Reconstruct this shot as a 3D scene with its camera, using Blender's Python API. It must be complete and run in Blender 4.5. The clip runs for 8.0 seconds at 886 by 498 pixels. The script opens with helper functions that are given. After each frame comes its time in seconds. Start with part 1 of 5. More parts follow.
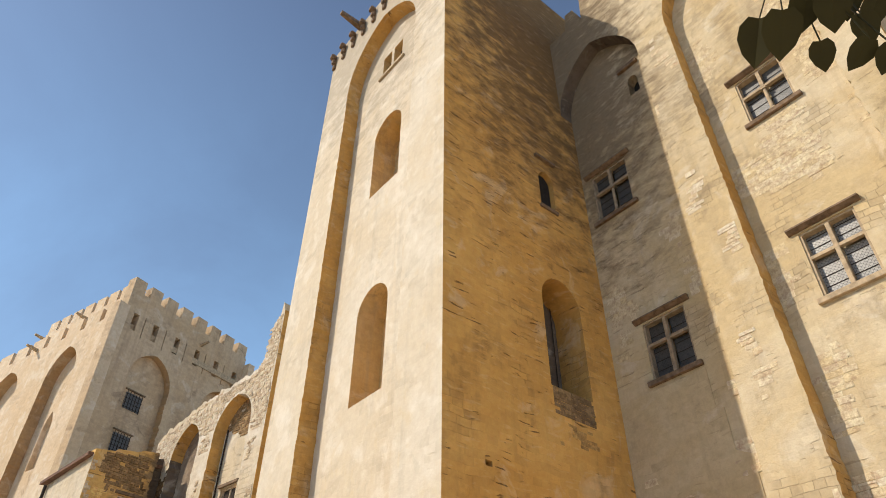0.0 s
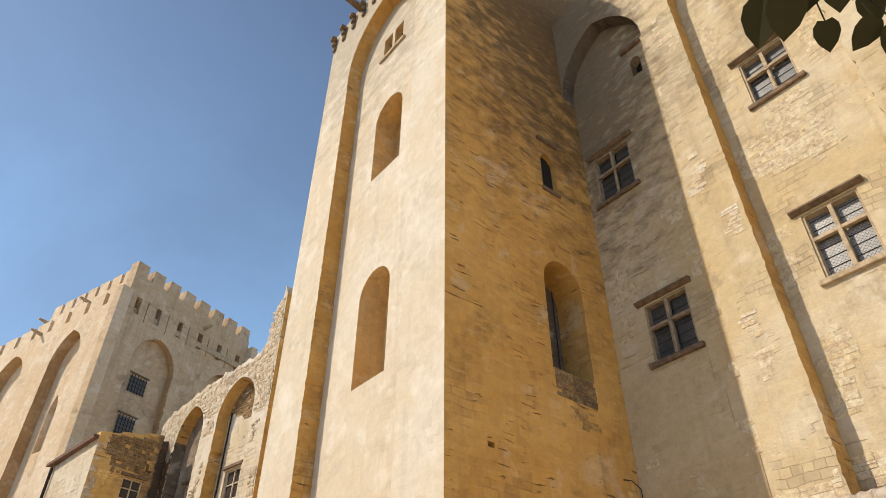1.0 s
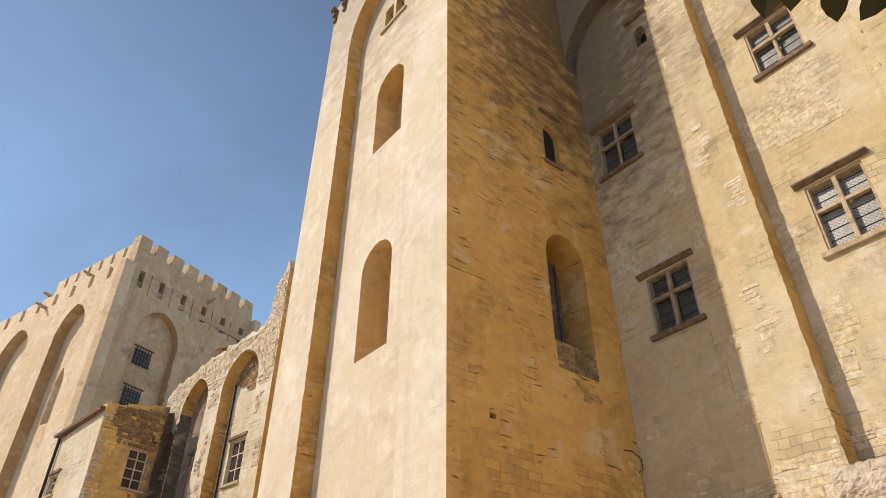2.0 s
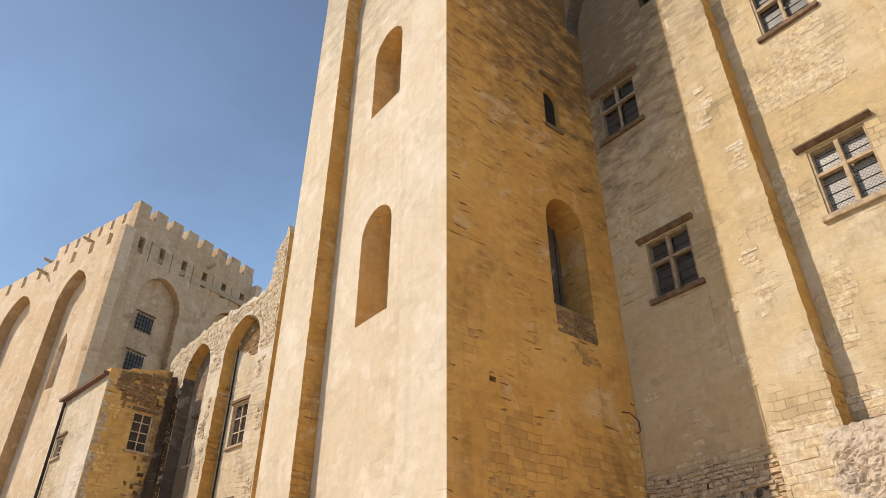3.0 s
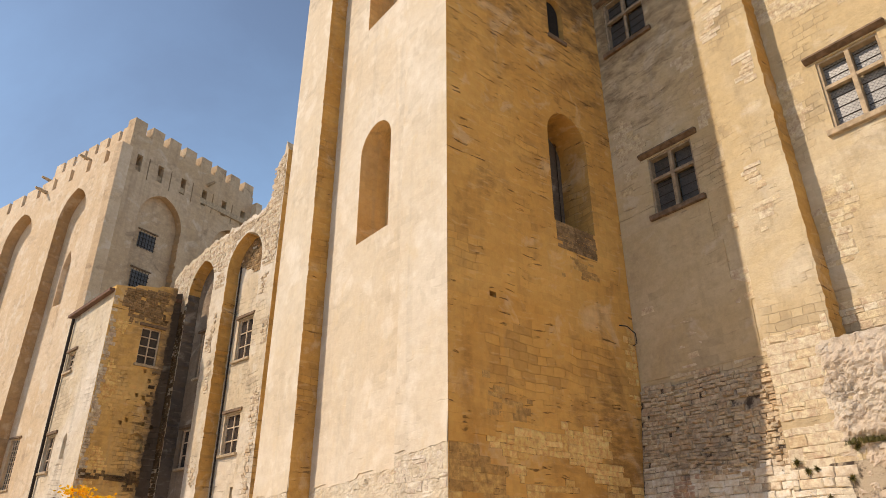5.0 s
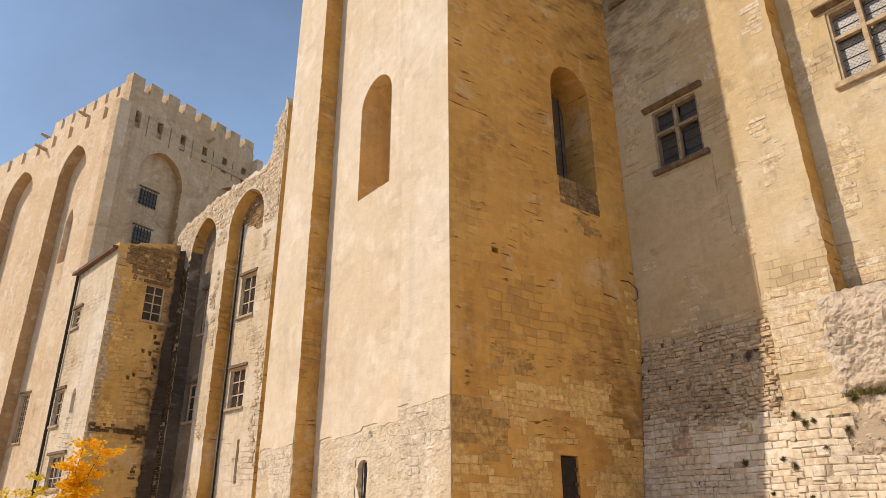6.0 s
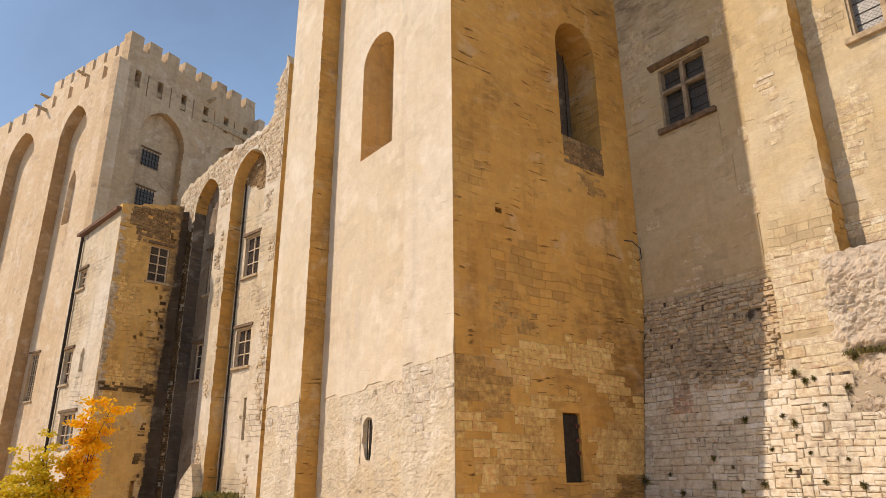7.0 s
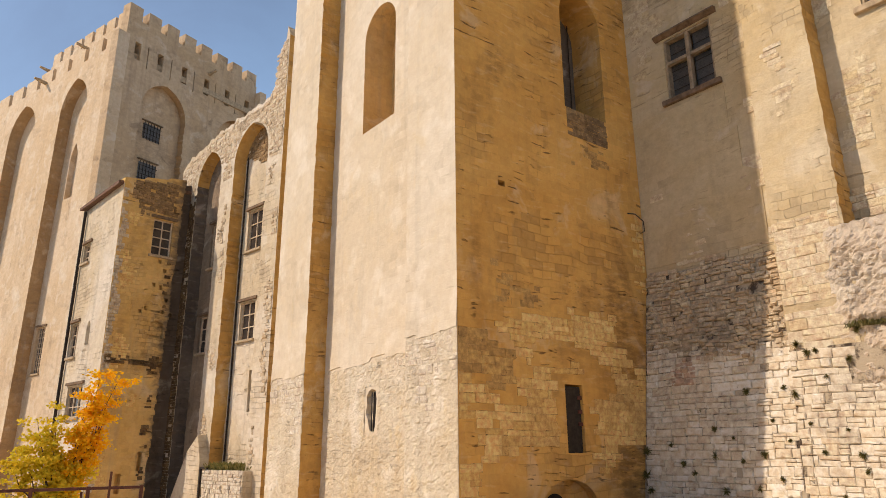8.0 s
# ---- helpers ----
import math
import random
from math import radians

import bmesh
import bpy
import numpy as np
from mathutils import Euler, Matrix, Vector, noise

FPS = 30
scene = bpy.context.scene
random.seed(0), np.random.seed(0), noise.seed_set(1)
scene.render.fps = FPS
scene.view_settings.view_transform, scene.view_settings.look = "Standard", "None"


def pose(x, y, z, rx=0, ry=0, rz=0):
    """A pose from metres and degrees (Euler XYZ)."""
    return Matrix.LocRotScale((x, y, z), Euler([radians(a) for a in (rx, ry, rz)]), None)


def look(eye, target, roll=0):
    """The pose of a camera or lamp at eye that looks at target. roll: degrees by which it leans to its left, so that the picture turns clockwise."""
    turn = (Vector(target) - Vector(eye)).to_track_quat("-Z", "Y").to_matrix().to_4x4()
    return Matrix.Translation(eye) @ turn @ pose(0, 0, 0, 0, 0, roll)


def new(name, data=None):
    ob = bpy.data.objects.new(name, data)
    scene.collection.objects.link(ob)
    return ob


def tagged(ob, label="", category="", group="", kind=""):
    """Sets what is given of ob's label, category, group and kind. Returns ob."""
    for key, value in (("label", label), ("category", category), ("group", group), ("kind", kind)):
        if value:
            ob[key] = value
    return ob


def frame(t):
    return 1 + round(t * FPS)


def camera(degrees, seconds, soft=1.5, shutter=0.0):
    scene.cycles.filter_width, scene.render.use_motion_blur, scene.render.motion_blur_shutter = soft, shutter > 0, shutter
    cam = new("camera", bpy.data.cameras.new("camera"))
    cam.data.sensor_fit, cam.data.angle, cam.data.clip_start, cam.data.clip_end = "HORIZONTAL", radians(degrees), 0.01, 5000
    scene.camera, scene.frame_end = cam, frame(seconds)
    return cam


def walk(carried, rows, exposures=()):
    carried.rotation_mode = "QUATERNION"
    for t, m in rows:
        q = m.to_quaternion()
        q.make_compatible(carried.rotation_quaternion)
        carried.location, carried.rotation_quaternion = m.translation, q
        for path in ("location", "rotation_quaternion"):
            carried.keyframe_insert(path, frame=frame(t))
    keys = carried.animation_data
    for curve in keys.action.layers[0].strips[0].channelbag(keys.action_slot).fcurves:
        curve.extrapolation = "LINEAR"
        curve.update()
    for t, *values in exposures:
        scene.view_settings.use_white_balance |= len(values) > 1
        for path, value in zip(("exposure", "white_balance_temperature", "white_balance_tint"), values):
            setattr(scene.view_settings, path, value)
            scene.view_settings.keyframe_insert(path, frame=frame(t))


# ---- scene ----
cam = camera(66.07, 8.0, soft=0.9)
PATH = [
    (0.0, pose(15.589, -12.529, 1.650, 129.247, -0.323, 50.951)),
    (0.5, pose(15.589, -12.529, 1.650, 128.627, -0.273, 51.075)),
    (1.0, pose(15.589, -12.529, 1.650, 127.816, -0.265, 51.196)),
    (1.5, pose(15.589, -12.529, 1.650, 126.751, -0.305, 51.322)),
    (3.0, pose(15.589, -12.529, 1.650, 122.619, -0.136, 51.483)),
    (3.5, pose(15.589, -12.529, 1.650, 120.828, -0.050, 51.529)),
    (4.0, pose(15.589, -12.529, 1.650, 119.236, 0.044, 51.480)),
    (4.5, pose(15.589, -12.529, 1.650, 117.460, 0.057, 51.551)),
    (6.0, pose(15.589, -12.529, 1.650, 111.936, 0.220, 51.896)),
    (6.5, pose(15.589, -12.529, 1.650, 110.147, 0.243, 52.051)),
    (7.0, pose(15.589, -12.529, 1.650, 108.598, 0.257, 52.215)),
    (7.5, pose(15.589, -12.529, 1.650, 107.265, 0.278, 52.417)),
    (8.0, pose(15.589, -12.529, 1.650, 106.355, 0.300, 52.484)),
]
walk(cam, PATH, exposures=((0.0, -0.02, 6600, 11.5), (3.0, -0.06, 6950, 15), (4.5, -0.08, 7080, 17), (8.0, -0.16, 7200, 19)))

# ---- sky and sun ----
SUN_EL, SUN_K = 40.0, 0.52                      # height; sideways drift of the shadows per metre of depth
sun_way = Vector((SUN_K, 1.0, -math.tan(radians(SUN_EL)) * math.hypot(SUN_K, 1.0))).normalized()
world = bpy.data.worlds.new("sky")
scene.world = world
world.use_nodes = True
wn = world.node_tree
sky = wn.nodes.new("ShaderNodeTexSky")
sky.sky_type = "NISHITA"
sky.sun_disc = False
sky.sun_elevation = radians(SUN_EL)
sky.sun_rotation = math.atan2(-sun_way.x, -sun_way.y)
sky.air_density, sky.dust_density, sky.ozone_density = 1.05, 0.45, 0.9
wn.nodes["Background"].inputs["Strength"].default_value = 0.132
# thin cirrus and haze, thicker towards the horizon
tc = wn.nodes.new("ShaderNodeTexCoord")
sp = wn.nodes.new("ShaderNodeSeparateXYZ")
wn.links.new(tc.outputs["Generated"], sp.inputs[0])
low = wn.nodes.new("ShaderNodeMapRange")
for k, v in (("From Min", 0.85), ("From Max", 0.05), ("To Min", 0.0), ("To Max", 0.46)):
    low.inputs[k].default_value = v
wn.links.new(sp.outputs[2], low.inputs["Value"])
wisp = wn.nodes.new("ShaderNodeTexNoise")
for k, v in (("Scale", 2.0), ("Detail", 8.0), ("Roughness", 0.6), ("Distortion", 0.5)):
    wisp.inputs[k].default_value = v
wn.links.new(tc.outputs["Generated"], wisp.inputs["Vector"])
veil = wn.nodes.new("ShaderNodeMapRange")
for k, v in (("From Min", 0.40), ("From Max", 0.72), ("To Min", 0.65), ("To Max", 1.45)):
    veil.inputs[k].default_value = v
wn.links.new(wisp.outputs["Fac"], veil.inputs["Value"])
amount = wn.nodes.new("ShaderNodeMath")
amount.operation = "MULTIPLY"
wn.links.new(low.outputs["Result"], amount.inputs[0])
wn.links.new(veil.outputs["Result"], amount.inputs[1])
hazy = wn.nodes.new("ShaderNodeMix")
hazy.data_type = "RGBA"
hazy.inputs[7].default_value = (4.0, 8.0, 13.2, 1.0)
wn.links.new(amount.outputs[0], hazy.inputs["Factor"])
wn.links.new(sky.outputs["Color"], hazy.inputs[6])
wn.links.new(hazy.outputs[2], wn.nodes["Background"].inputs["Color"])
sun = new("sun", bpy.data.lights.new("sun", "SUN"))
sun.data.energy, sun.data.angle, sun.data.color = 4.2, radians(0.6), (1.0, 0.90, 0.74)
sun.matrix_world = look(Vector((0, 0, 60)), Vector((0, 0, 60)) + sun_way)


# ---- materials ----
class Net:
    """Short forms for building a node material."""

    def __init__(self, name):
        self.mat = bpy.data.materials.new(name)
        self.mat.use_nodes = True
        self.t = self.mat.node_tree
        self.bsdf = self.t.nodes["Principled BSDF"]
        self.co = self.node("ShaderNodeTexCoord").outputs["Object"]

    def node(self, kind, **kw):
        n = self.t.nodes.new(kind)
        for k, v in kw.items():
            n.inputs[k].default_value = v
        return n

    def link(self, a, b):
        self.t.links.new(a, b)

    def scaled(self, v, sx, sy, sz):
        m = self.node("ShaderNodeMapping")
        m.inputs["Scale"].default_value = (sx, sy, sz)
        self.link(v, m.inputs["Vector"])
        return m.outputs["Vector"]

    def noise(self, v, scale, detail=4.0, rough=0.6, distort=0.0):
        n = self.node("ShaderNodeTexNoise", Scale=scale, Detail=detail, Roughness=rough, Distortion=distort)
        self.link(v, n.inputs["Vector"])
        return n.outputs["Fac"]

    def ramp(self, fac, lo, hi, a=0.0, b=1.0):
        n = self.node("ShaderNodeMapRange", **{"From Min": lo, "From Max": hi, "To Min": a, "To Max": b})
        n.interpolation_type = "SMOOTHSTEP"
        self.link(fac, n.inputs["Value"])
        return n.outputs["Result"]

    def math(self, op, a, b):
        n = self.node("ShaderNodeMath")
        n.operation = op
        for i, v in enumerate((a, b)):
            if isinstance(v, (int, float)):
                n.inputs[i].default_value = v
            else:
                self.link(v, n.inputs[i])
        return n.outputs["Value"]

    def mix(self, fac, a, b, mode="MIX"):
        n = self.node("ShaderNodeMix")
        n.data_type, n.blend_type = "RGBA", mode
        for sock, v in ((n.inputs["Factor"], fac), (n.inputs[6], a), (n.inputs[7], b)):
            if isinstance(v, (int, float)):
                sock.default_value = v
            elif isinstance(v, tuple):
                sock.default_value = (*v, 1.0)
            else:
                self.link(v, sock)
        return n.outputs[2]

    def random(self):
        return self.node("ShaderNodeObjectInfo").outputs["Random"]

    def done(self, color, rough=0.9, height=None, depth=0.02, strength=1.0):
        if isinstance(color, tuple):
            self.bsdf.inputs["Base Color"].default_value = (*color, 1)
        else:
            self.link(color, self.bsdf.inputs["Base Color"])
        if isinstance(rough, float):
            self.bsdf.inputs["Roughness"].default_value = rough
        else:
            self.link(rough, self.bsdf.inputs["Roughness"])
        self.bsdf.inputs["Specular IOR Level"].default_value = 0.25
        if height is not None:
            b = self.node("ShaderNodeBump", Strength=strength, Distance=depth)
            self.link(height, b.inputs["Height"])
            self.link(b.outputs["Normal"], self.bsdf.inputs["Normal"])
        return self.mat


def masonry(name, pale, warm, dark, joints=0.6, scars=0.5, stain=0.4, course=0.3, length=0.62, relief=0.03, grey=(0.30, 0.27, 0.22), soot=0.0, spread=0.45, crust_shade_at=None, flaking=0.6, crust_shade=0.85, blotch=0.0, grain=0.5):
    """Weathered limestone ashlar: courses whose joints show in patches, scars along the beds, washed streaks, stains
    and black crust; the placed patch serves for crust and for shade.
    """
    n = Net(name)
    sep = n.node("ShaderNodeSeparateXYZ")
    n.link(n.co, sep.inputs[0])
    flat = n.node("ShaderNodeCombineXYZ")
    wob = n.math("MULTIPLY", n.math("SUBTRACT", n.noise(n.co, 2.3, 3.0), 0.5), 0.16)
    slow = n.math("MULTIPLY", n.math("SUBTRACT", n.noise(n.co, 0.35, 2.0), 0.5), 0.55)
    n.link(n.math("ADD", n.math("ADD", sep.outputs[0], sep.outputs[1]), wob), flat.inputs[0])
    n.link(n.math("ADD", n.math("ADD", sep.outputs[2], slow), n.math("MULTIPLY", wob, 0.35)), flat.inputs[1])
    b = n.node("ShaderNodeTexBrick", **{"Scale": 1.0, "Mortar Size": 0.011, "Mortar Smooth": 0.6, "Brick Width": length, "Row Height": course,
                                       "Color1": (0, 0, 0, 1), "Color2": (1, 1, 1, 1), "Mortar": (0.5, 0.5, 0.5, 1)})
    b.offset_frequency, b.squash, b.squash_frequency = 2, 0.7, 3
    n.link(flat.outputs[0], b.inputs["Vector"])
    big = n.noise(n.co, 0.14, 6.0, 0.62, 0.6)
    mid = n.noise(n.co, 0.9, 6.0, 0.66, 0.6)
    fine = n.noise(n.co, 9.0, 6.0, 0.72)
    streak = n.noise(n.scaled(n.co, 1.0, 1.0, 0.06), 1.3, 5.0, 0.62)
    worn_beds = n.ramp(n.noise(n.co, 0.55, 4.0), 0.52, 0.59)
    bed = n.noise(n.scaled(flat.outputs[0], 0.62, 5.2, 1.0), 1.5, 3.0, 0.55, 0.15)
    bed2 = n.noise(n.scaled(flat.outputs[0], 1.1, 7.5, 3.0), 1.7, 3.0, 0.6, 0.2)
    pale_bed = n.noise(n.scaled(flat.outputs[0], 0.8, 3.4, 7.0), 1.6, 2.0, 0.5, 0.1)
    patch = n.ramp(n.noise(n.co, 0.33, 4.0, 0.6, 0.6), 0.50, 0.60)
    col = n.mix(n.ramp(big, 0.38, 0.62), pale, warm)
    col = n.mix(n.math("MULTIPLY", n.ramp(mid, 0.45, 0.72), spread), col, warm)
    col = n.mix(n.math("MULTIPLY", n.ramp(n.noise(n.co, 0.55, 5.0, 0.6, 0.9), 0.55, 0.68), spread), col, n.mix(0.5, pale, (0.80, 0.74, 0.62)))
    col = n.mix(n.math("MULTIPLY", n.math("MULTIPLY", b.outputs["Color"], n.math("MAXIMUM", patch, 0.4)), 0.5), col, n.mix(0.75, pale, dark))
    col = n.mix(n.math("MULTIPLY", n.ramp(streak, 0.5, 0.75), stain), col, grey)
    col = n.mix(n.math("MULTIPLY", n.ramp(n.noise(n.co, 0.42, 7.0, 0.7, 0.8), 0.56, 0.70), stain), col, dark)
    if blotch:
        col = n.mix(n.math("MULTIPLY", n.ramp(n.noise(n.scaled(n.co, 1.0, 1.0, 0.8), 0.75, 5.0, 0.58, 0.35), 0.52, 0.66), blotch), col, (0.72, 0.65, 0.535))
        col = n.mix(n.math("MULTIPLY", n.ramp(n.noise(n.scaled(n.co, 1.1, 1.1, 0.7), 1.15, 5.0, 0.62, 0.3), 0.55, 0.68), blotch), col, (0.60, 0.48, 0.31))
        col = n.mix(n.math("MULTIPLY", n.ramp(n.noise(n.scaled(n.co, 1.0, 1.0, 0.5), 1.9, 4.0, 0.55, 0.5), 0.60, 0.70), blotch * 0.6), col, (0.47, 0.42, 0.32))
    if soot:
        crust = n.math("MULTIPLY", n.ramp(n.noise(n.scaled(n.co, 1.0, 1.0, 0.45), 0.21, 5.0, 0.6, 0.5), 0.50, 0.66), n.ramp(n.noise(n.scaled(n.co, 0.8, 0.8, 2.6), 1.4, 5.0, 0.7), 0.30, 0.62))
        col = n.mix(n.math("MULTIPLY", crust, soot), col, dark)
    if crust_shade_at:
        cx, cz, rx, rz = crust_shade_at
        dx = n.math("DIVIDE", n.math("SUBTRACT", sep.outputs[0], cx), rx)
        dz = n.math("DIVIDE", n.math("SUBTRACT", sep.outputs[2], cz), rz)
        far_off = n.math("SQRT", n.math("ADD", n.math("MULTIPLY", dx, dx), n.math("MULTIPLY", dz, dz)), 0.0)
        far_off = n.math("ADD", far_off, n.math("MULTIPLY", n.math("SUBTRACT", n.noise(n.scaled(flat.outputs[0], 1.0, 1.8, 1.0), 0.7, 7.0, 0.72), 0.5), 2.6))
        col = n.mix(n.math("MULTIPLY", n.ramp(far_off, 1.15, 0.35), crust_shade), col, n.mix(n.noise(n.scaled(flat.outputs[0], 0.9, 4.0, 1.0), 2.2, 4.0), dark, n.mix(0.5, dark, grey)))
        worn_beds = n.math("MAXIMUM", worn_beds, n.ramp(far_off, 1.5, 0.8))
    col = n.mix(n.math("MULTIPLY", n.ramp(pale_bed, 0.58, 0.72), 0.22 * scars), col, n.mix(0.55, pale, (0.78, 0.66, 0.48)))
    scar = n.math("MULTIPLY", n.ramp(bed, 0.625, 0.655), worn_beds)
    scar = n.math("MAXIMUM", scar, n.math("MULTIPLY", n.ramp(bed2, 0.64, 0.67), n.ramp(n.noise(n.co, 0.4, 5.0, 0.6, 0.5), 0.55, 0.62)))
    scar = n.math("MULTIPLY", scar, scars)
    joint = n.math("MULTIPLY", n.math("MULTIPLY", b.outputs["Fac"], n.math("MAXIMUM", patch, 0.06)), joints)
    flake = n.math("MULTIPLY", n.ramp(n.noise(n.co, 1.5, 9.0, 0.68, 1.1), 0.53, 0.565), n.ramp(n.noise(n.co, 0.6, 3.0), 0.44, 0.56))
    flake = n.math("MULTIPLY", flake, flaking)
    pit = n.math("MULTIPLY", n.ramp(n.noise(n.co, 5.0, 4.0, 0.75), 0.66, 0.74), 0.45 * scars)
    wear = n.math("MAXIMUM", n.math("MAXIMUM", scar, joint), pit)
    col = n.mix(n.math("MULTIPLY", wear, 0.7), col, dark)
    col = n.mix(grain, col, n.mix(n.noise(n.co, 3.5, 9.0, 0.76), (0.12, 0.12, 0.12), (0.95, 0.95, 0.95)), "OVERLAY")
    h = n.math("SUBTRACT", n.math("ADD", n.math("MULTIPLY", fine, 0.5), n.math("MULTIPLY", mid, 0.9)), n.math("ADD", n.math("MULTIPLY", wear, 1.5), n.math("MULTIPLY", flake, 0.5)))
    return n.done(col, 0.92, h, relief)


def stone_pieces(name, pale, warm, grey):
    """Single blocks: each its own tint, with grain, pits and lichen."""
    n = Net(name)
    r = n.random()
    isl = n.node("ShaderNodeNewGeometry").outputs["Random Per Island"]
    r = n.math("FRACT", n.math("ADD", r, n.math("MULTIPLY", isl, 7.3)), 0.0)
    geo = n.node("ShaderNodeNewGeometry").outputs["Position"]
    col = n.mix(r, pale, warm)
    col = n.mix(n.math("MULTIPLY", n.ramp(n.noise(geo, 0.45, 6.0, 0.68, 0.5), 0.48, 0.68), 0.7), col, grey)
    col = n.mix(n.math("MULTIPLY", n.ramp(n.noise(geo, 2.6, 7.0, 0.75), 0.50, 0.68), 0.55), col, grey)
    fine = n.noise(geo, 11.0, 7.0, 0.78)
    pits = n.ramp(n.noise(geo, 7.0, 5.0, 0.8), 0.62, 0.72)
    col = n.mix(n.math("MULTIPLY", pits, 0.7), col, tuple(c * 0.35 for c in grey))
    col = n.mix(0.45, col, n.mix(n.ramp(n.noise(geo, 5.0, 6.0, 0.7), 0.26, 0.74), (0.12, 0.12, 0.12), (0.93, 0.93, 0.93)), "OVERLAY")
    h = n.math("SUBTRACT", n.math("ADD", n.math("MULTIPLY", fine, 0.5), n.noise(geo, 4.0, 6.0, 0.72)), n.math("MULTIPLY", pits, 0.8))
    return n.done(col, 0.93, h, 0.05)


def crumbly(name, light, dark):
    """Old mortar, partly washed out."""
    n = Net(name)
    geo = n.node("ShaderNodeNewGeometry").outputs["Position"]
    k = n.ramp(n.noise(geo, 1.7, 7.0, 0.72, 0.4), 0.47, 0.60)
    return n.done(n.mix(k, light, dark), 0.95, n.noise(geo, 12.0, 6.0, 0.75), 0.05)


def plain(name, color, rough=0.7, var=0.25, scale=6.0, metal=0.0, depth=0.004):
    n = Net(name)
    k = n.noise(n.co, scale, 5.0, 0.65)
    dark = tuple(c * (1 - var) for c in color)
    light = tuple(min(1, c * (1 + var)) for c in color)
    n.bsdf.inputs["Metallic"].default_value = metal
    return n.done(n.mix(n.ramp(k, 0.3, 0.7), dark, light), rough, k, depth)


def leaded(name, a, b, rough):
    """Small leaded quarries in a window light."""
    n = Net(name)
    r = n.node("ShaderNodeMapping")
    r.inputs["Rotation"].default_value = (0, radians(45), 0)
    n.link(n.co, r.inputs["Vector"])
    sep = n.node("ShaderNodeSeparateXYZ")
    n.link(r.outputs[0], sep.inputs[0])
    flat = n.node("ShaderNodeCombineXYZ")
    n.link(sep.outputs[0], flat.inputs[0])
    n.link(sep.outputs[2], flat.inputs[1])
    br = n.node("ShaderNodeTexBrick", **{"Scale": 1.0, "Mortar Size": 0.007, "Brick Width": 0.105, "Row Height": 0.105, "Mortar": (0.07, 0.065, 0.06, 1),
                                        "Color1": (*a, 1), "Color2": (*b, 1)})
    br.offset = 0.0
    n.link(flat.outputs[0], br.inputs["Vector"])
    n.bsdf.inputs["Specular IOR Level"].default_value = 0.4
    m = n.done(br.outputs["Color"], rough, n.math("ADD", br.outputs["Fac"], n.noise(n.co, 9.0)), 0.004)
    n.bsdf.inputs["Specular IOR Level"].default_value = 0.4
    return m


M_LIT = masonry("pale_limestone_render", (0.64, 0.558, 0.438), (0.60, 0.495, 0.355), (0.36, 0.29, 0.20), 0.05, 0.18, 0.22, relief=0.035, spread=0.35, flaking=0.06, crust_shade_at=(-8.0, 46.0, 14.0, 15.0), crust_shade=0.72, blotch=0.5, grain=0.3)
# Patinated ochre of the shaded side, with warm bounced light put into it.
M_OCHRE = masonry("bounce_tinted_ochre_limestone", (0.76, 0.435, 0.13), (0.65, 0.34, 0.085), (0.10, 0.055, 0.025), 0.22, 1.0, 0.25, relief=0.06, grey=(0.38, 0.23, 0.09), soot=0.65, crust_shade_at=(7.5, 41.0, 9.6, 18.5), crust_shade=0.95, flaking=0.0, grain=0.4)
# Placed crust patch also darkens the recess bay in place of deeper shade.
M_WING = masonry("weathered_limestone", (0.615, 0.51, 0.345), (0.555, 0.42, 0.23), (0.17, 0.12, 0.07), 0.30, 0.45, 0.35, 0.27, 0.52, relief=0.06, soot=0.45, crust_shade_at=(1.0, 35.0, 5.6, 15.0), flaking=0.12, grey=(0.27, 0.205, 0.13), crust_shade=0.92, grain=0.4)
# Bare reveal stone whose ochre also carries shade and warm bounced light.
M_REVEAL = masonry("shaded_ochre_reveal_stone", (0.62, 0.37, 0.12), (0.54, 0.29, 0.075), (0.13, 0.075, 0.035), 0.5, 1.0, 0.25, relief=0.05)
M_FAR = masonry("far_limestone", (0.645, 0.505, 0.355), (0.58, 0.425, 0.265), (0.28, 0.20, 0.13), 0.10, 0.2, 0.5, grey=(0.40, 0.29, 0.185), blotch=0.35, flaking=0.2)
# M_FAR darkened for the tower's shaded side, with heavier rain streaks.
M_FAR_SIDE = masonry("shaded_streaked_far_limestone", (0.56, 0.42, 0.275), (0.50, 0.355, 0.21), (0.22, 0.155, 0.10), 0.10, 0.25, 0.75, grey=(0.34, 0.245, 0.16), soot=0.4, flaking=0.2)
# Darker, browner far stone for reveals, their shade put into the colour.
M_FAR_REVEAL = masonry("shaded_far_reveal_stone", (0.46, 0.31, 0.165), (0.38, 0.235, 0.11), (0.20, 0.13, 0.08), 0.2, 0.3, 0.4)
M_LINK = masonry("patched_render", (0.70, 0.615, 0.495), (0.60, 0.48, 0.32), (0.20, 0.14, 0.08), 0.4, 0.5, 0.35, 0.24, 0.45, relief=0.08, flaking=0.3)
# Placed patch grades the wall's right edge into the cleft's shade.
M_ANNEX = masonry("sooty_shade_edged_ochre_render", (0.80, 0.515, 0.20), (0.66, 0.385, 0.115), (0.09, 0.055, 0.03), 0.4, 0.8, 0.3, 0.22, 0.4, relief=0.09, soot=0.6, flaking=0.3, crust_shade_at=(3.7, 10.0, 0.95, 14.0), crust_shade=0.85)
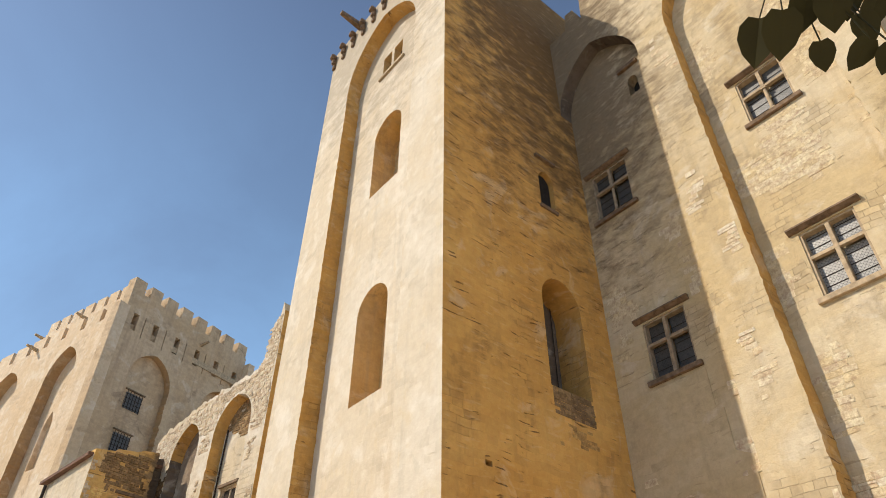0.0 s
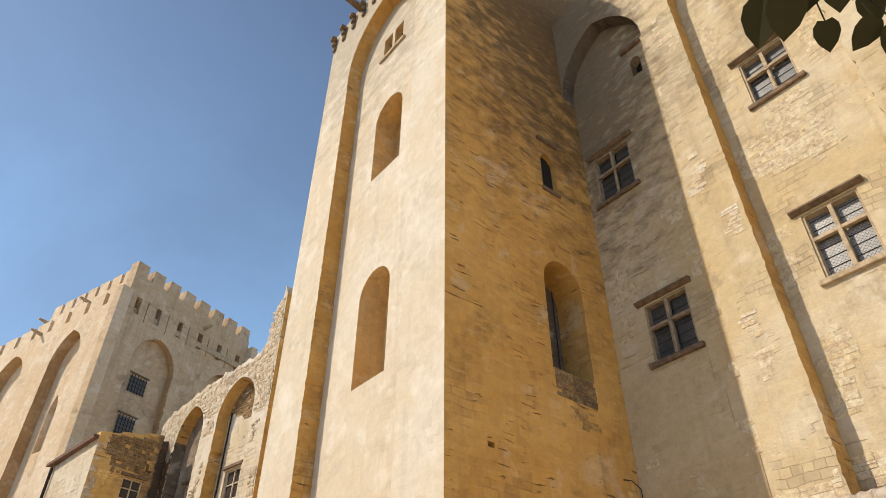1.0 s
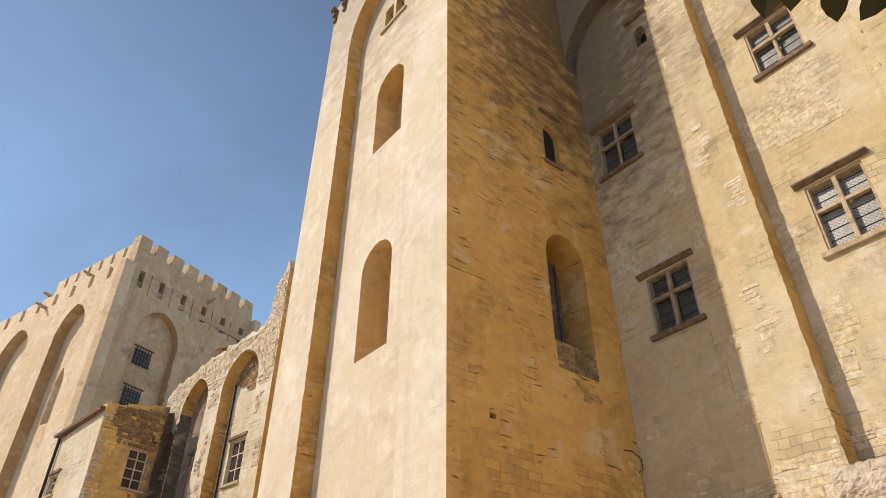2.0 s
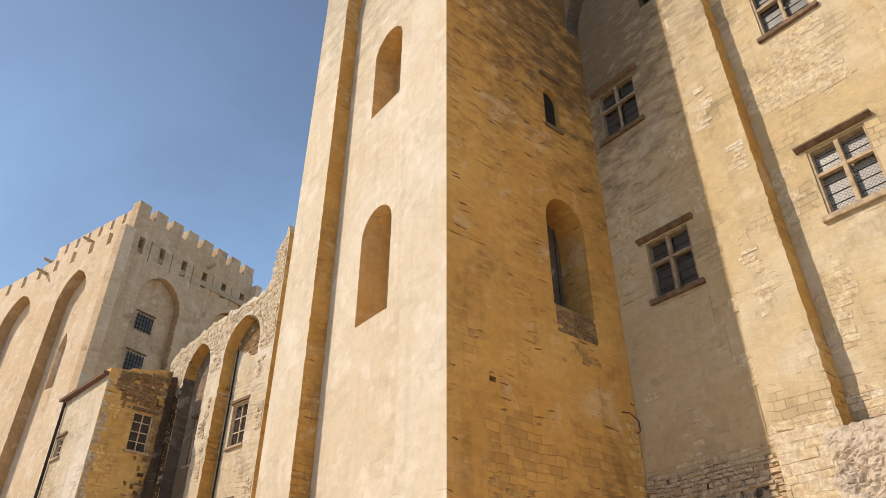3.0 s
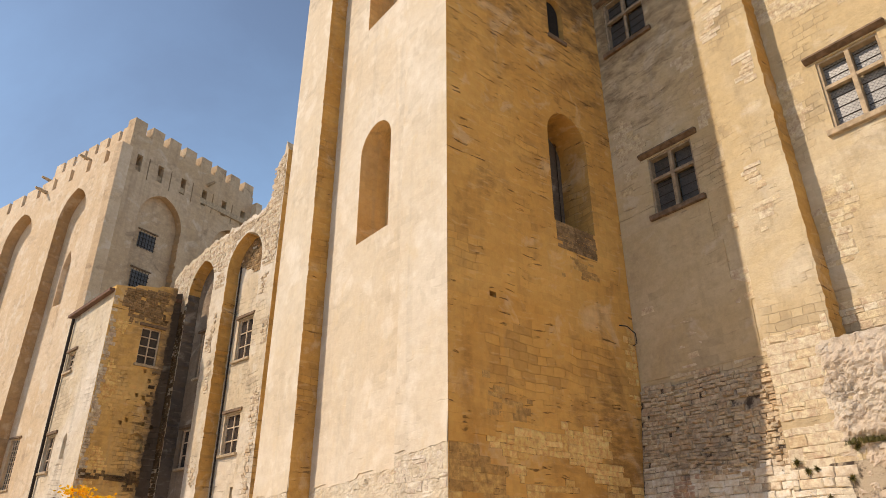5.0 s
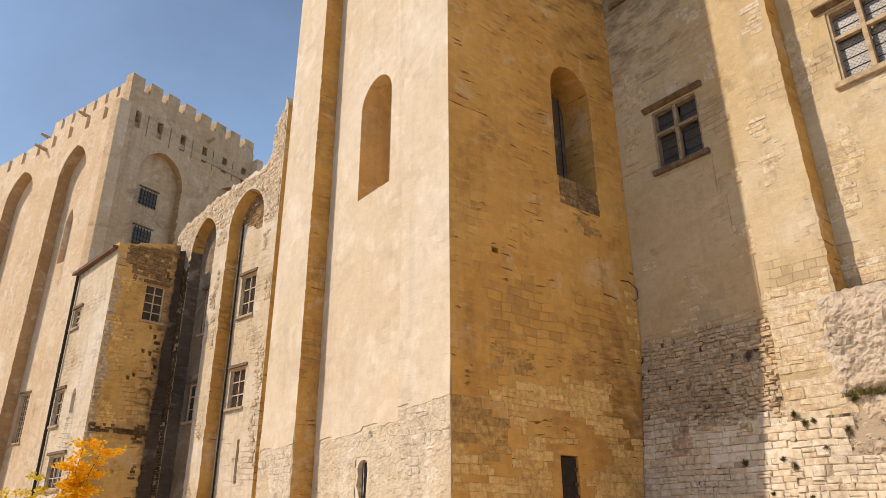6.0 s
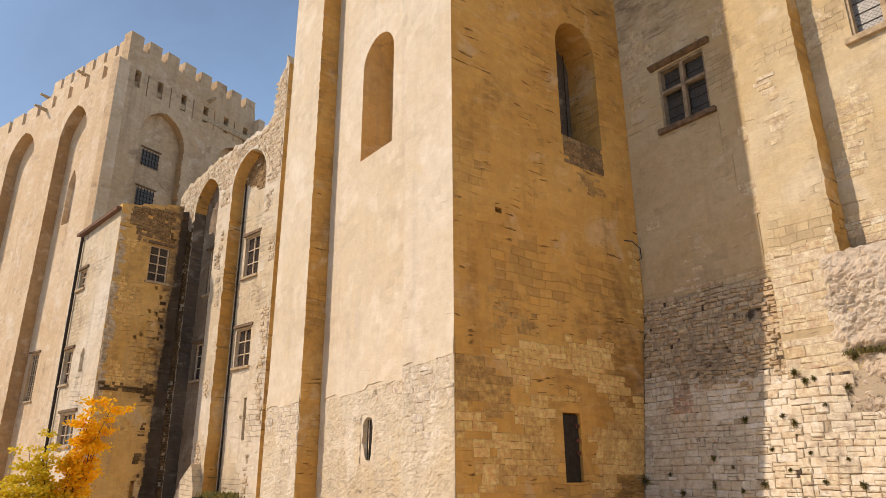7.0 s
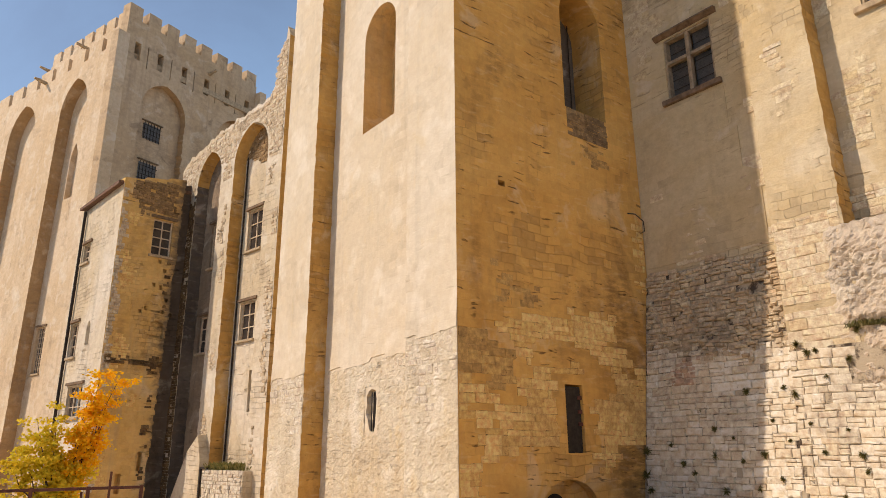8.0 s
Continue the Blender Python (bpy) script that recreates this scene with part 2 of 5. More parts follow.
M_PLASTER = masonry("grey_buff_plaster", (0.57, 0.455, 0.285), (0.51, 0.385, 0.215), (0.24, 0.18, 0.11), 0.12, 0.25, 0.55, relief=0.03, grey=(0.40, 0.32, 0.215), flaking=0.2)
M_RUBBLE = stone_pieces("base_block", (0.79, 0.72, 0.59), (0.65, 0.53, 0.37), (0.48, 0.41, 0.315))
M_RUBBLE_P = stone_pieces("pale_block", (0.62, 0.55, 0.45), (0.58, 0.49, 0.37), (0.50, 0.435, 0.35))
M_RUBBLE_O = stone_pieces("ochre_block", (0.84, 0.57, 0.235), (0.68, 0.415, 0.14), (0.52, 0.315, 0.12))
M_RUBBLE_D = stone_pieces("sooty_and_shaded_block", (0.24, 0.15, 0.07), (0.13, 0.08, 0.04), (0.06, 0.04, 0.025))
M_RUBBLE_B = stone_pieces("brown_stained_block", (0.60, 0.37, 0.13), (0.42, 0.245, 0.085), (0.29, 0.175, 0.07))
M_RUBBLE_W = stone_pieces("eroded_warm_block", (0.64, 0.545, 0.40), (0.60, 0.465, 0.29), (0.50, 0.40, 0.27))
M_RUBBLE_A = stone_pieces("wall_ashlar", (0.595, 0.49, 0.335), (0.555, 0.43, 0.25), (0.53, 0.42, 0.265))
M_RUBBLE_R = stone_pieces("ruined_rubble", (0.64, 0.54, 0.40), (0.52, 0.39, 0.25), (0.36, 0.28, 0.19))
M_RUBBLE_S = stone_pieces("smoke_browned_block", (0.36, 0.235, 0.115), (0.235, 0.15, 0.075), (0.13, 0.085, 0.05))
M_RUBBLE_K = stone_pieces("reddish_block", (0.60, 0.42, 0.30), (0.47, 0.30, 0.20), (0.38, 0.30, 0.22))
M_RUBBLE_G = stone_pieces("grey_rubble", (0.60, 0.495, 0.345), (0.49, 0.36, 0.225), (0.33, 0.26, 0.185))
M_LINK_DARK = masonry("stained_and_shaded_bay_render", (0.34, 0.26, 0.18), (0.24, 0.17, 0.11), (0.07, 0.05, 0.035), 0.4, 0.6, 0.5, relief=0.06, grey=(0.14, 0.12, 0.10))
M_SKIN = masonry("lime_washed_rubble", (0.61, 0.535, 0.415), (0.56, 0.455, 0.315), (0.34, 0.28, 0.20), 0.12, 0.45, 0.35, 0.27, 0.5, relief=0.09, spread=0.5, flaking=0.15, blotch=0.65, grain=0.6)
# Niche ochre holds the shade and bounced light of the recess.
M_NICHE = masonry("shaded_ochre_niche_stone", (0.68, 0.475, 0.23), (0.61, 0.385, 0.14), (0.16, 0.10, 0.055), 0.15, 0.25, 0.4, relief=0.03)
# Soot together with deep shade, put into one near-black colour.
M_SOOT_SHADE = masonry("soot_and_shade_dark_stone", (0.16, 0.125, 0.095), (0.11, 0.085, 0.065), (0.04, 0.033, 0.028), 0.6, 0.8, 0.4, relief=0.05, grey=(0.10, 0.085, 0.07))
M_MORTAR = crumbly("old_mortar", (0.47, 0.385, 0.275), (0.075, 0.055, 0.04))
M_MORTAR_OCHRE = crumbly("ochre_joint_mortar", (0.60, 0.385, 0.155), (0.085, 0.05, 0.024))
M_TRIM = plain("carved_stone_trim", (0.42, 0.32, 0.205), 0.9, 0.25, 4.0, depth=0.01)
# Darker copy of the trim, shade put into its colour, for windows out of the sun.
M_TRIM_SHADED = plain("shaded_stone_trim", (0.31, 0.235, 0.155), 0.9, 0.3, 4.0, depth=0.01)
M_TRIM_DARK = plain("weathered_brown_trim", (0.18, 0.12, 0.075), 0.9, 0.35, 4.0, depth=0.01)
M_DARK = plain("dark_interior", (0.02, 0.017, 0.015), 0.9)
M_IRON = plain("dark_iron", (0.038, 0.029, 0.022), 0.85, 0.3)
M_RUST = plain("red_brown_iron", (0.13, 0.05, 0.035), 0.6, 0.3, metal=0.2)
# Pane colours follow the light: pale sky reflection in sun, dark in shade.
M_PANE_LIT = leaded("leaded_sky_lit_glass", (0.29, 0.28, 0.255), (0.23, 0.225, 0.21), 0.35)
M_PANE_MID = leaded("leaded_grey_glass", (0.15, 0.148, 0.14), (0.10, 0.10, 0.10), 0.35)
M_PANE = leaded("leaded_shaded_glass", (0.075, 0.072, 0.066), (0.045, 0.044, 0.043), 0.4)
M_PANE_PLAIN = plain("dark_window_glass", (0.05, 0.04, 0.035), 0.12, 0.3, 3.0)
M_FRAME = plain("pale_timber_frame", (0.55, 0.43, 0.30), 0.7)
M_ROOF = plain("brown_eave_tiles", (0.16, 0.09, 0.06), 0.9, 0.3)
M_GROUND = plain("pale_gravel", (0.70, 0.58, 0.43), 0.95, 0.2, 3.0, depth=0.03)
M_ROCK = masonry("pale_rock", (0.62, 0.535, 0.43), (0.56, 0.45, 0.335), (0.16, 0.115, 0.08), 0.0, 0.35, 0.35, relief=0.10, grain=0.6)
M_BARK = plain("grey_brown_bark", (0.09, 0.065, 0.045), 0.95, 0.4, 20.0, depth=0.02)


def leafy(name, a, b, through_it=0.35):
    n = Net(name)
    isl = n.node("ShaderNodeNewGeometry").outputs["Random Per Island"]
    col = n.mix(isl, a, b)
    m = n.done(col, 0.6)
    tr = n.node("ShaderNodeBsdfTranslucent")
    n.link(col, tr.inputs["Color"])
    mx = n.node("ShaderNodeMixShader", Fac=through_it)
    n.link(n.bsdf.outputs[0], mx.inputs[1])
    n.link(tr.outputs[0], mx.inputs[2])
    n.link(mx.outputs[0], n.t.nodes["Material Output"].inputs["Surface"])
    return m


M_LEAF_GOLD = leafy("golden_leaves", (0.90, 0.45, 0.012), (0.92, 0.63, 0.03), 0.45)
M_LEAF_LIME = leafy("yellow_green_leaves", (0.62, 0.52, 0.04), (0.88, 0.66, 0.06), 0.45)
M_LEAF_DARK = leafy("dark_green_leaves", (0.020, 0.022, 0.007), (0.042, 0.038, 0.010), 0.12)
M_WEED = leafy("wall_weeds", (0.10, 0.10, 0.035), (0.20, 0.16, 0.05), 0.3)
M_GRASS = leafy("dry_grass", (0.13, 0.14, 0.04), (0.30, 0.25, 0.09), 0.3)


# ---- building blocks ----
def wall_frame(ox, oy, deg, z=0.0):
    """Local x runs along the wall to the right, y into it, z up."""
    return Matrix.Translation((ox, oy, z)) @ Matrix.Rotation(radians(deg), 4, "Z")


def thing(name, label, category, group="", kind="", at=(0, 0, 0)):
    ob = new(name)
    ob.location = at
    return tagged(ob, label, category, group, kind)


WORLD = {}


def part(name, bm, material, parent, m=None, label=""):
    """One mesh object under a thing or a part, its mesh in the local frame m."""
    me = bpy.data.meshes.new(name)
    bm.normal_update()
    bm.to_mesh(me)
    bm.free()
    me.materials.append(material)
    return hang(name, me, parent, m, label)


def hang(name, me, parent, m=None, label=""):
    ob = new(name, me)
    m = Matrix() if m is None else m
    if parent is not None:
        ob.parent = parent
        base = WORLD.get(parent.name, Matrix.Translation(parent.location))
        ob.matrix_basis = base.inverted() @ m
    else:
        ob.matrix_basis = m
    WORLD[ob.name] = m.copy()
    return tagged(ob, label)


def box(bm, x0, x1, y0, y1, z0, z1, jitter=0.0, rnd=random):
    j = lambda: rnd.uniform(-jitter, jitter)
    vs = [bm.verts.new((x + j(), y + j(), z + j())) for x in (x0, x1) for y in (y0, y1) for z in (z0, z1)]
    for q in ((0, 1, 3, 2), (4, 6, 7, 5), (0, 4, 5, 1), (2, 3, 7, 6), (0, 2, 6, 4), (1, 5, 7, 3)):
        bm.faces.new([vs[i] for i in q])
    return vs


def soft_box(x0, x1, y0, y1, z0, z1, bevel=0.02):
    bm = bmesh.new()
    box(bm, x0, x1, y0, y1, z0, z1)
    bmesh.ops.recalc_face_normals(bm, faces=bm.faces)
    bmesh.ops.bevel(bm, geom=bm.edges[:], offset=bevel, segments=2, affect="EDGES", profile=0.6)
    return bm


def pointed(x0, x1, spring, rise, n=7):
    """The curve of an arch from its right springing to its left one."""
    h, c = (x1 - x0) / 2, (x0 + x1) / 2
    if rise <= h * 1.001:
        return [(c + h * math.cos(a), spring + rise * math.sin(a)) for a in (math.pi * i / (2 * n) for i in range(2 * n + 1))]
    r = (h * h + rise * rise) / (2 * h)
    top = math.asin(rise / r)
    right = [(x1 - r + r * math.cos(top * i / n), spring + r * math.sin(top * i / n)) for i in range(n + 1)]
    return right + [(2 * c - x, z) for x, z in reversed(right[:-1])]


def arched(x0, x1, z0, spring, rise, n=7):
    return [(x0, z0), (x1, z0)] + pointed(x0, x1, spring, rise, n)


def worn(x, za, zb, amp, seed, step=0.2):
    """Points along an upright edge that has been chipped by the weather."""
    n = max(2, int(abs(zb - za) / step))
    rnd = random.Random(seed)
    return [(x + amp * (0.2 * noise.noise(Vector((seed, 0.25 * i, 0))) + rnd.uniform(-0.5, 0.5) * (rnd.random() < 0.6)), za + (zb - za) * (i + rnd.uniform(-0.3, 0.3)) / n) for i in range(1, n)]


def worn_arch(x0, x1, z0, spring, rise, amp, seed, foot=0.0):
    """An arched opening whose jambs are chipped; foot widens it to the left at the ground."""
    left = [(x - foot * (spring - z) / (spring - z0), z) for x, z in worn(x0, spring, z0, amp, seed + 1)]
    return [(x0 - foot, z0), (x1, z0)] + worn(x1, z0, spring, amp, seed) + pointed(x0, x1, spring, rise) + left


def rect(x0, x1, z0, z1):
    return [(x0, z0), (x1, z0), (x1, z1), (x0, z1)]


def slab(outline, holes=(), thick=1.0, seam=1.2):
    """A wall cut to an outline in local x and z, its face at y = 0. holes: (polygon, depth); a depth of None goes right through."""
    from mathutils import geometry
    bm = bmesh.new()

    def face_with(y, loops):
        pts, edges, k = [], [], 0
        for lp in loops:
            pts += [Vector(p) for p in lp]
            edges += [(k + i, k + (i + 1) % len(lp)) for i in range(len(lp))]
            k += len(lp)
        co, _, faces, *_ = geometry.delaunay_2d_cdt(pts, edges, [], 0, 1e-5)
        vs = [bm.verts.new((p.x, y, p.y)) for p in co]
        for fc in faces:
            mid = sum((co[i] for i in fc), Vector((0, 0))) / len(fc)
            if inside(mid, loops[0]) and not any(inside(mid, lp) for lp in loops[1:]):
                try:
                    bm.faces.new([vs[i] for i in fc])
                except ValueError:
                    pass

    def rim(lp, y0, y1):
        a = [bm.verts.new((x, y0, z)) for x, z in lp]
        b = [bm.verts.new((x, y1, z)) for x, z in lp]
        for i in range(len(lp)):
            j = (i + 1) % len(lp)
            bm.faces.new((a[i], a[j], b[j], b[i]))

    face_with(0.0, [outline] + [h for h, _ in holes])
    face_with(thick, [outline] + [h for h, d in holes if d is None])
    rim(outline, 0.0, thick)
    for h, d in holes:
        rim(h, 0.0, thick if d is None else d)
        if d is not None:
            face_with(d, [h])
    bmesh.ops.remove_doubles(bm, verts=bm.verts, dist=1e-4)
    bmesh.ops.recalc_face_normals(bm, faces=bm.faces)
    return bm


def inside(p, poly):
    hit, n = False, len(poly)
    for i in range(n):
        (xa, za), (xb, zb) = poly[i], poly[(i + 1) % n]
        if (za > p[1]) != (zb > p[1]) and p[0] < (xb - xa) * (p[1] - za) / (zb - za) + xa:
            hit = not hit
    return hit


def shift(m, x=0.0, y=0.0, z=0.0):
    return m @ Matrix.Translation((x, y, z))


def cross_window(parent, m, x0, x1, z0, z1, pane, deep=0.34, hood=0.32, split=0.6, column=False, label=""):
    """A mullioned window set in its opening: jamb frame, mullion, transom, four lights, hood and sill."""
    bm = bmesh.new()
    w = 0.09
    # Windows in the shaded bay take the trim with shade in its colour.
    stone = M_TRIM_SHADED if pane is M_PANE else M_TRIM
    for q in ((x0, x0 + w, z0, z1), (x1 - w, x1, z0, z1), (x0 + w, x1 - w, z0, z0 + w), (x0 + w, x1 - w, z1 - w, z1)):
        box(bm, q[0], q[1], 0.06, deep + 0.1, q[2], q[3])
    win = part("window", bm, stone, parent, m, label or "stone cross window with leaded lights")
    c, t = (x0 + x1) / 2, z0 + (z1 - z0) * split
    if column:
        bm = bmesh.new()
        bmesh.ops.create_cone(bm, cap_ends=True, segments=12, radius1=0.085, radius2=0.075, depth=t - z0 - 0.2)
        bmesh.ops.translate(bm, verts=bm.verts, vec=(c, 0.12, (z0 + t) / 2))
        box(bm, c - 0.12, c + 0.12, 0.0, 0.24, t - 0.16, t - 0.06)
        box(bm, c - 0.12, c + 0.12, 0.0, 0.24, z0 + 0.09, z0 + 0.2)
        box(bm, c - 0.075, c + 0.075, 0.03, 0.22, t, z1 - w)
        part("mullion", bm, stone, win, m, "round stone mullion shaft")
    else:
        part("mullion", soft_box(c - 0.08, c + 0.08, 0.03, 0.24, z0 + w, z1 - w), stone, win, m)
    bm = bmesh.new()
    for a, b in ((x0 + w, c - 0.082), (c + 0.082, x1 - w)):
        box(bm, a, b, 0.05, 0.23, t - 0.065, t + 0.065)
    part("transom", bm, stone, win, m)
    for a, b in ((x0 + w, c - 0.08), (c + 0.08, x1 - w)):
        for lo, hi in ((z0 + w, t - 0.065), (t + 0.065, z1 - w)):
            bm = bmesh.new()
            box(bm, a, b, deep, deep + 0.03, lo, hi)
            k = lo + 0.42
            p = part("pane", bm, pane, win, m)
            bm = bmesh.new()
            while k < hi - 0.12:
                box(bm, a, b, deep - 0.02, deep - 0.002, k - 0.012, k + 0.012)
                k += 0.42
            if len(bm.verts):
                part("glazing_bar", bm, M_IRON, win, m)
            else:
                bm.free()
    if hood:
        bm = bmesh.new()
        pr = [(0.0, z1 + 0.30), (-0.22, z1 + 0.26), (-0.24, z1 + 0.18), (-0.10, z1 + 0.08), (0.0, z1 + 0.06)]
        a = [bm.verts.new((x0 - hood, y, z)) for y, z in pr]
        b = [bm.verts.new((x1 + hood, y, z)) for y, z in pr]
        for i in range(5):
            j = (i + 1) % 5
            bm.faces.new((a[i], a[j], b[j], b[i]))
        bm.faces.new(a)
        bm.faces.new(b[::-1])
        bmesh.ops.recalc_face_normals(bm, faces=bm.faces)
        part("hood_mould", bm, M_TRIM_DARK, win, m, "weather-darkened hood mould")
    part("sill", soft_box(x0 - 0.22, x1 + 0.22, -0.16, 0.2, z0 - 0.22, z0 - 0.004, 0.03), M_TRIM_DARK if pane is not M_PANE_LIT else M_TRIM, win, m)
    return win


def small_window(parent, m, x0, x1, z0, z1, cols=2, rows=3, deep=0.22, frame=0.07, lintel=True, grille=False):
    """A timber casement in its opening, or a barred one."""
    bm = bmesh.new()
    for q in ((x0, x0 + frame, z0, z1), (x1 - frame, x1, z0, z1), (x0 + frame, x1 - frame, z0, z0 + frame), (x0 + frame, x1 - frame, z1 - frame, z1)):
        box(bm, q[0], q[1], deep - 0.1, deep, q[2], q[3])
    win = part("window", bm, M_FRAME if not grille else M_TRIM_DARK, parent, m, "small paned window" if not grille else "window behind an iron grille")
    bm = bmesh.new()
    box(bm, x0 + frame, x1 - frame, deep - 0.02, deep + 0.02, z0 + frame, z1 - frame)
    part("pane", bm, M_PANE_PLAIN, win, m)
    for i in range(1, cols):
        x = x0 + (x1 - x0) * i / cols
        bm = bmesh.new()
        box(bm, x - 0.03, x + 0.03, deep - 0.09, deep - 0.022, z0 + frame, z1 - frame)
        part("glazing_bar", bm, M_FRAME if not grille else M_IRON, win, m)
    for i in range(1, rows):
        z = z0 + (z1 - z0) * i / rows
        bm = bmesh.new()
        box(bm, x0 + frame, x1 - frame, deep - 0.08, deep - 0.024, z - 0.025, z + 0.025)
        part("glazing_bar", bm, M_FRAME if not grille else M_IRON, win, m)
    if lintel:
        part("lintel", soft_box(x0 - 0.2, x1 + 0.2, -0.12, 0.1, z1 + 0.06, z1 + 0.22, 0.02), M_TRIM_DARK, win, m)
        part("sill", soft_box(x0 - 0.12, x1 + 0.12, -0.14, 0.1, z0 - 0.14, z0 - 0.004, 0.02), M_TRIM, win, m)
    return win


# ---- ground ----
def smooth(a, b, v):
    u = max(0.0, min(1.0, (v - a) / (b - a)))
    return u * u * (3 - 2 * u)


def ground_z(x, y):
    """Level by the camera, falling away behind the railing towards the far tower."""
    return -2.6 * smooth(1.5, -7.0, x) + 0.04 * noise.noise(Vector((x * 0.4, y * 0.4, 0)))


bm = bmesh.new()
steps = [-3000, -900, -300, -120] + [-80 + 2.5 * i for i in range(53)] + [90, 300, 900, 3000]
steps_y = [-3000, -900, -300, -120] + [-60 + 2.5 * i for i in range(41)] + [90, 300, 900, 3000]
grid = [[bm.verts.new((x, y, ground_z(x, y))) for y in steps_y] for x in steps]
for i in range(len(steps) - 1):
    for j in range(len(steps_y) - 1):
        bm.faces.new((grid[i][j], grid[i + 1][j], grid[i + 1][j + 1], grid[i][j + 1]))
ground = part("ground", bm, M_GROUND, None)
tagged(ground, "pale gravel ground at the foot of the palace", "ground", kind="structure")

# ---- the tall tower ----
W_FRONT, W_SIDE = wall_frame(0, 0, 0), wall_frame(0, 0, 90)
tower = thing("tower", "tall square limestone tower with blind arch and corbelled top", "tower", at=(0, 0, 0))
TOP = 44.3
PANEL = 0.92
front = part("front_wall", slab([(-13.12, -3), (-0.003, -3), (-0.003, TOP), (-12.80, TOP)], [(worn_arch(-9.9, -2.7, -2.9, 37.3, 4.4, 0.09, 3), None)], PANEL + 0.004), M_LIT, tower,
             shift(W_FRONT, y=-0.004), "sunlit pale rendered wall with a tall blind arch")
# Arch reveals switch to the ochre that carries their shade and bounce.
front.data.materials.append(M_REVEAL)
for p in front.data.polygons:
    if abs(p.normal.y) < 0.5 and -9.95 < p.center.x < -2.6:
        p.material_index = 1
LW = arched(-7.43, -5.0, 14.5, 18.95, 1.25)
UW = arched(-7.43, -4.88, 26.6, 30.95, 1.35)
TW1, TW2 = rect(-7.3, -6.42, 36.95, 38.8), rect(-6.16, -5.28, 36.95, 38.8)
SLIT = [(-6.36, 2.42), (-6.28, 2.28), (-6.02, 2.2), (-5.93, 2.45), (-5.9, 2.9), (-5.86, 3.4), (-5.93, 3.72), (-6.2, 3.78), (-6.42, 3.7), (-6.55, 3.5), (-6.50, 3.2), (-6.6, 2.9), (-6.44, 2.7)]
panel = part("panel_wall", slab(rect(-12.9, -1.0, -3, TOP - 0.4), [(LW, 1.45), (UW, 1.45), (TW1, 0.5), (TW2, 0.5), (SLIT, 0.2)], 1.9), M_LIT, tower,
             shift(W_FRONT, y=PANEL), "sunlit rendered panel with arched niches")
OA = arched(5.35, 7.72, 14.1, 18.3, 1.3)
OS = arched(6.0, 7.02, 23.9, 25.7, 0.65)
DOOR = rect(4.5, 5.34, 1.5, 3.68)
BLIND = arched(3.2, 5.8, -1.5, -0.2, 0.9)
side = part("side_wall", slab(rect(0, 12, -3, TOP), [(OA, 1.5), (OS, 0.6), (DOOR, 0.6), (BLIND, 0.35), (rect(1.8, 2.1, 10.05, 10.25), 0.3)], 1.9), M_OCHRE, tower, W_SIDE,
            "ochre limestone side wall, bounced light in its tint, scarred along its courses")
part("rear_wall", slab(rect(-13, 0, -3, TOP), [], 0.8), M_LIT, tower, wall_frame(0, 13, 0))
part("left_wall", slab(rect(-12.9, -0.7, -3, TOP), [], 0.8), M_LIT, tower, wall_frame(-13.1, 0, -90))
part("roof", soft_box(-12.8, -0.8, 0.9, 12.8, TOP - 1.2, TOP - 0.6), M_TRIM, tower)


def dark_fill(parent, m, x0, x1, z0, z1, y):
    bm = bmesh.new()
    box(bm, x0, x1, y - 0.02, y - 0.004, z0, z1)
    return part("opening_dark", bm, M_DARK, parent, m)


P_PANEL = shift(W_FRONT, y=PANEL)
for q in ((-7.3, -6.42), (-6.16, -5.28)):
    dark_fill(panel, P_PANEL, q[0], q[1], 36.95, 38.8, 0.5)
part("sill", soft_box(-7.6, -5.0, -0.14, 0.2, 36.72, 36.94, 0.03), M_TRIM, panel, P_PANEL)
dark_fill(panel, P_PANEL, -6.34, -5.94, 2.34, 3.68, 0.2)
for k in range(3):
    bm = bmesh.new()
    bmesh.ops.create_cone(bm, cap_ends=True, segments=8, radius1=0.02, radius2=0.02, depth=1.4)
    bmesh.ops.translate(bm, verts=bm.verts, vec=(-6.27 + 0.13 * k, 0.06, 2.98))
    part("iron_bar", bm, M_IRON, panel, P_PANEL)
dark_fill(side, W_SIDE, 6.0, 7.02, 23.9, 26.3, 0.3)
dark_fill(side, W_SIDE, 4.5, 5.34, 1.5, 3.68, 0.6)
# Leaf placed forward so its dark face fills the opening from the camera.
part("door_leaf", soft_box(4.52, 5.32, 0.10, 0.16, 1.5, 3.62, 0.01), M_IRON, side, W_SIDE, "dark iron-grey door set close behind the wall face")
for z in (2.35, 2.75, 3.2):
    part("hinge", soft_box(5.16, 5.36, 0.05, 0.11, z, z + 0.12, 0.015), M_RUST, side, W_SIDE, "rusted iron hinge")
part("hood_mould", soft_box(5.85, 7.25, -0.16, 0.1, 27.1, 27.28, 0.04), M_TRIM_DARK, side, W_SIDE)
part("sill", soft_box(5.9, 7.1, -0.1, 0.3, 23.68, 23.89, 0.03), M_TRIM_DARK, side, W_SIDE)
# Dark slab in place of the unlit opening.
part("window_opening", slab(arched(5.38, 7.70, 14.13, 18.28, 1.28), [], 0.02), M_SOOT_SHADE, side, shift(W_SIDE, y=1.47), "dark opening deep in the niche")
for k in range(5):
    bm = bmesh.new()
    box(bm, 5.6 + 0.44 * k, 5.63 + 0.44 * k, 1.38, 1.41, 14.1, 19.2)
    part("iron_bar", bm, M_IRON, side, W_SIDE)
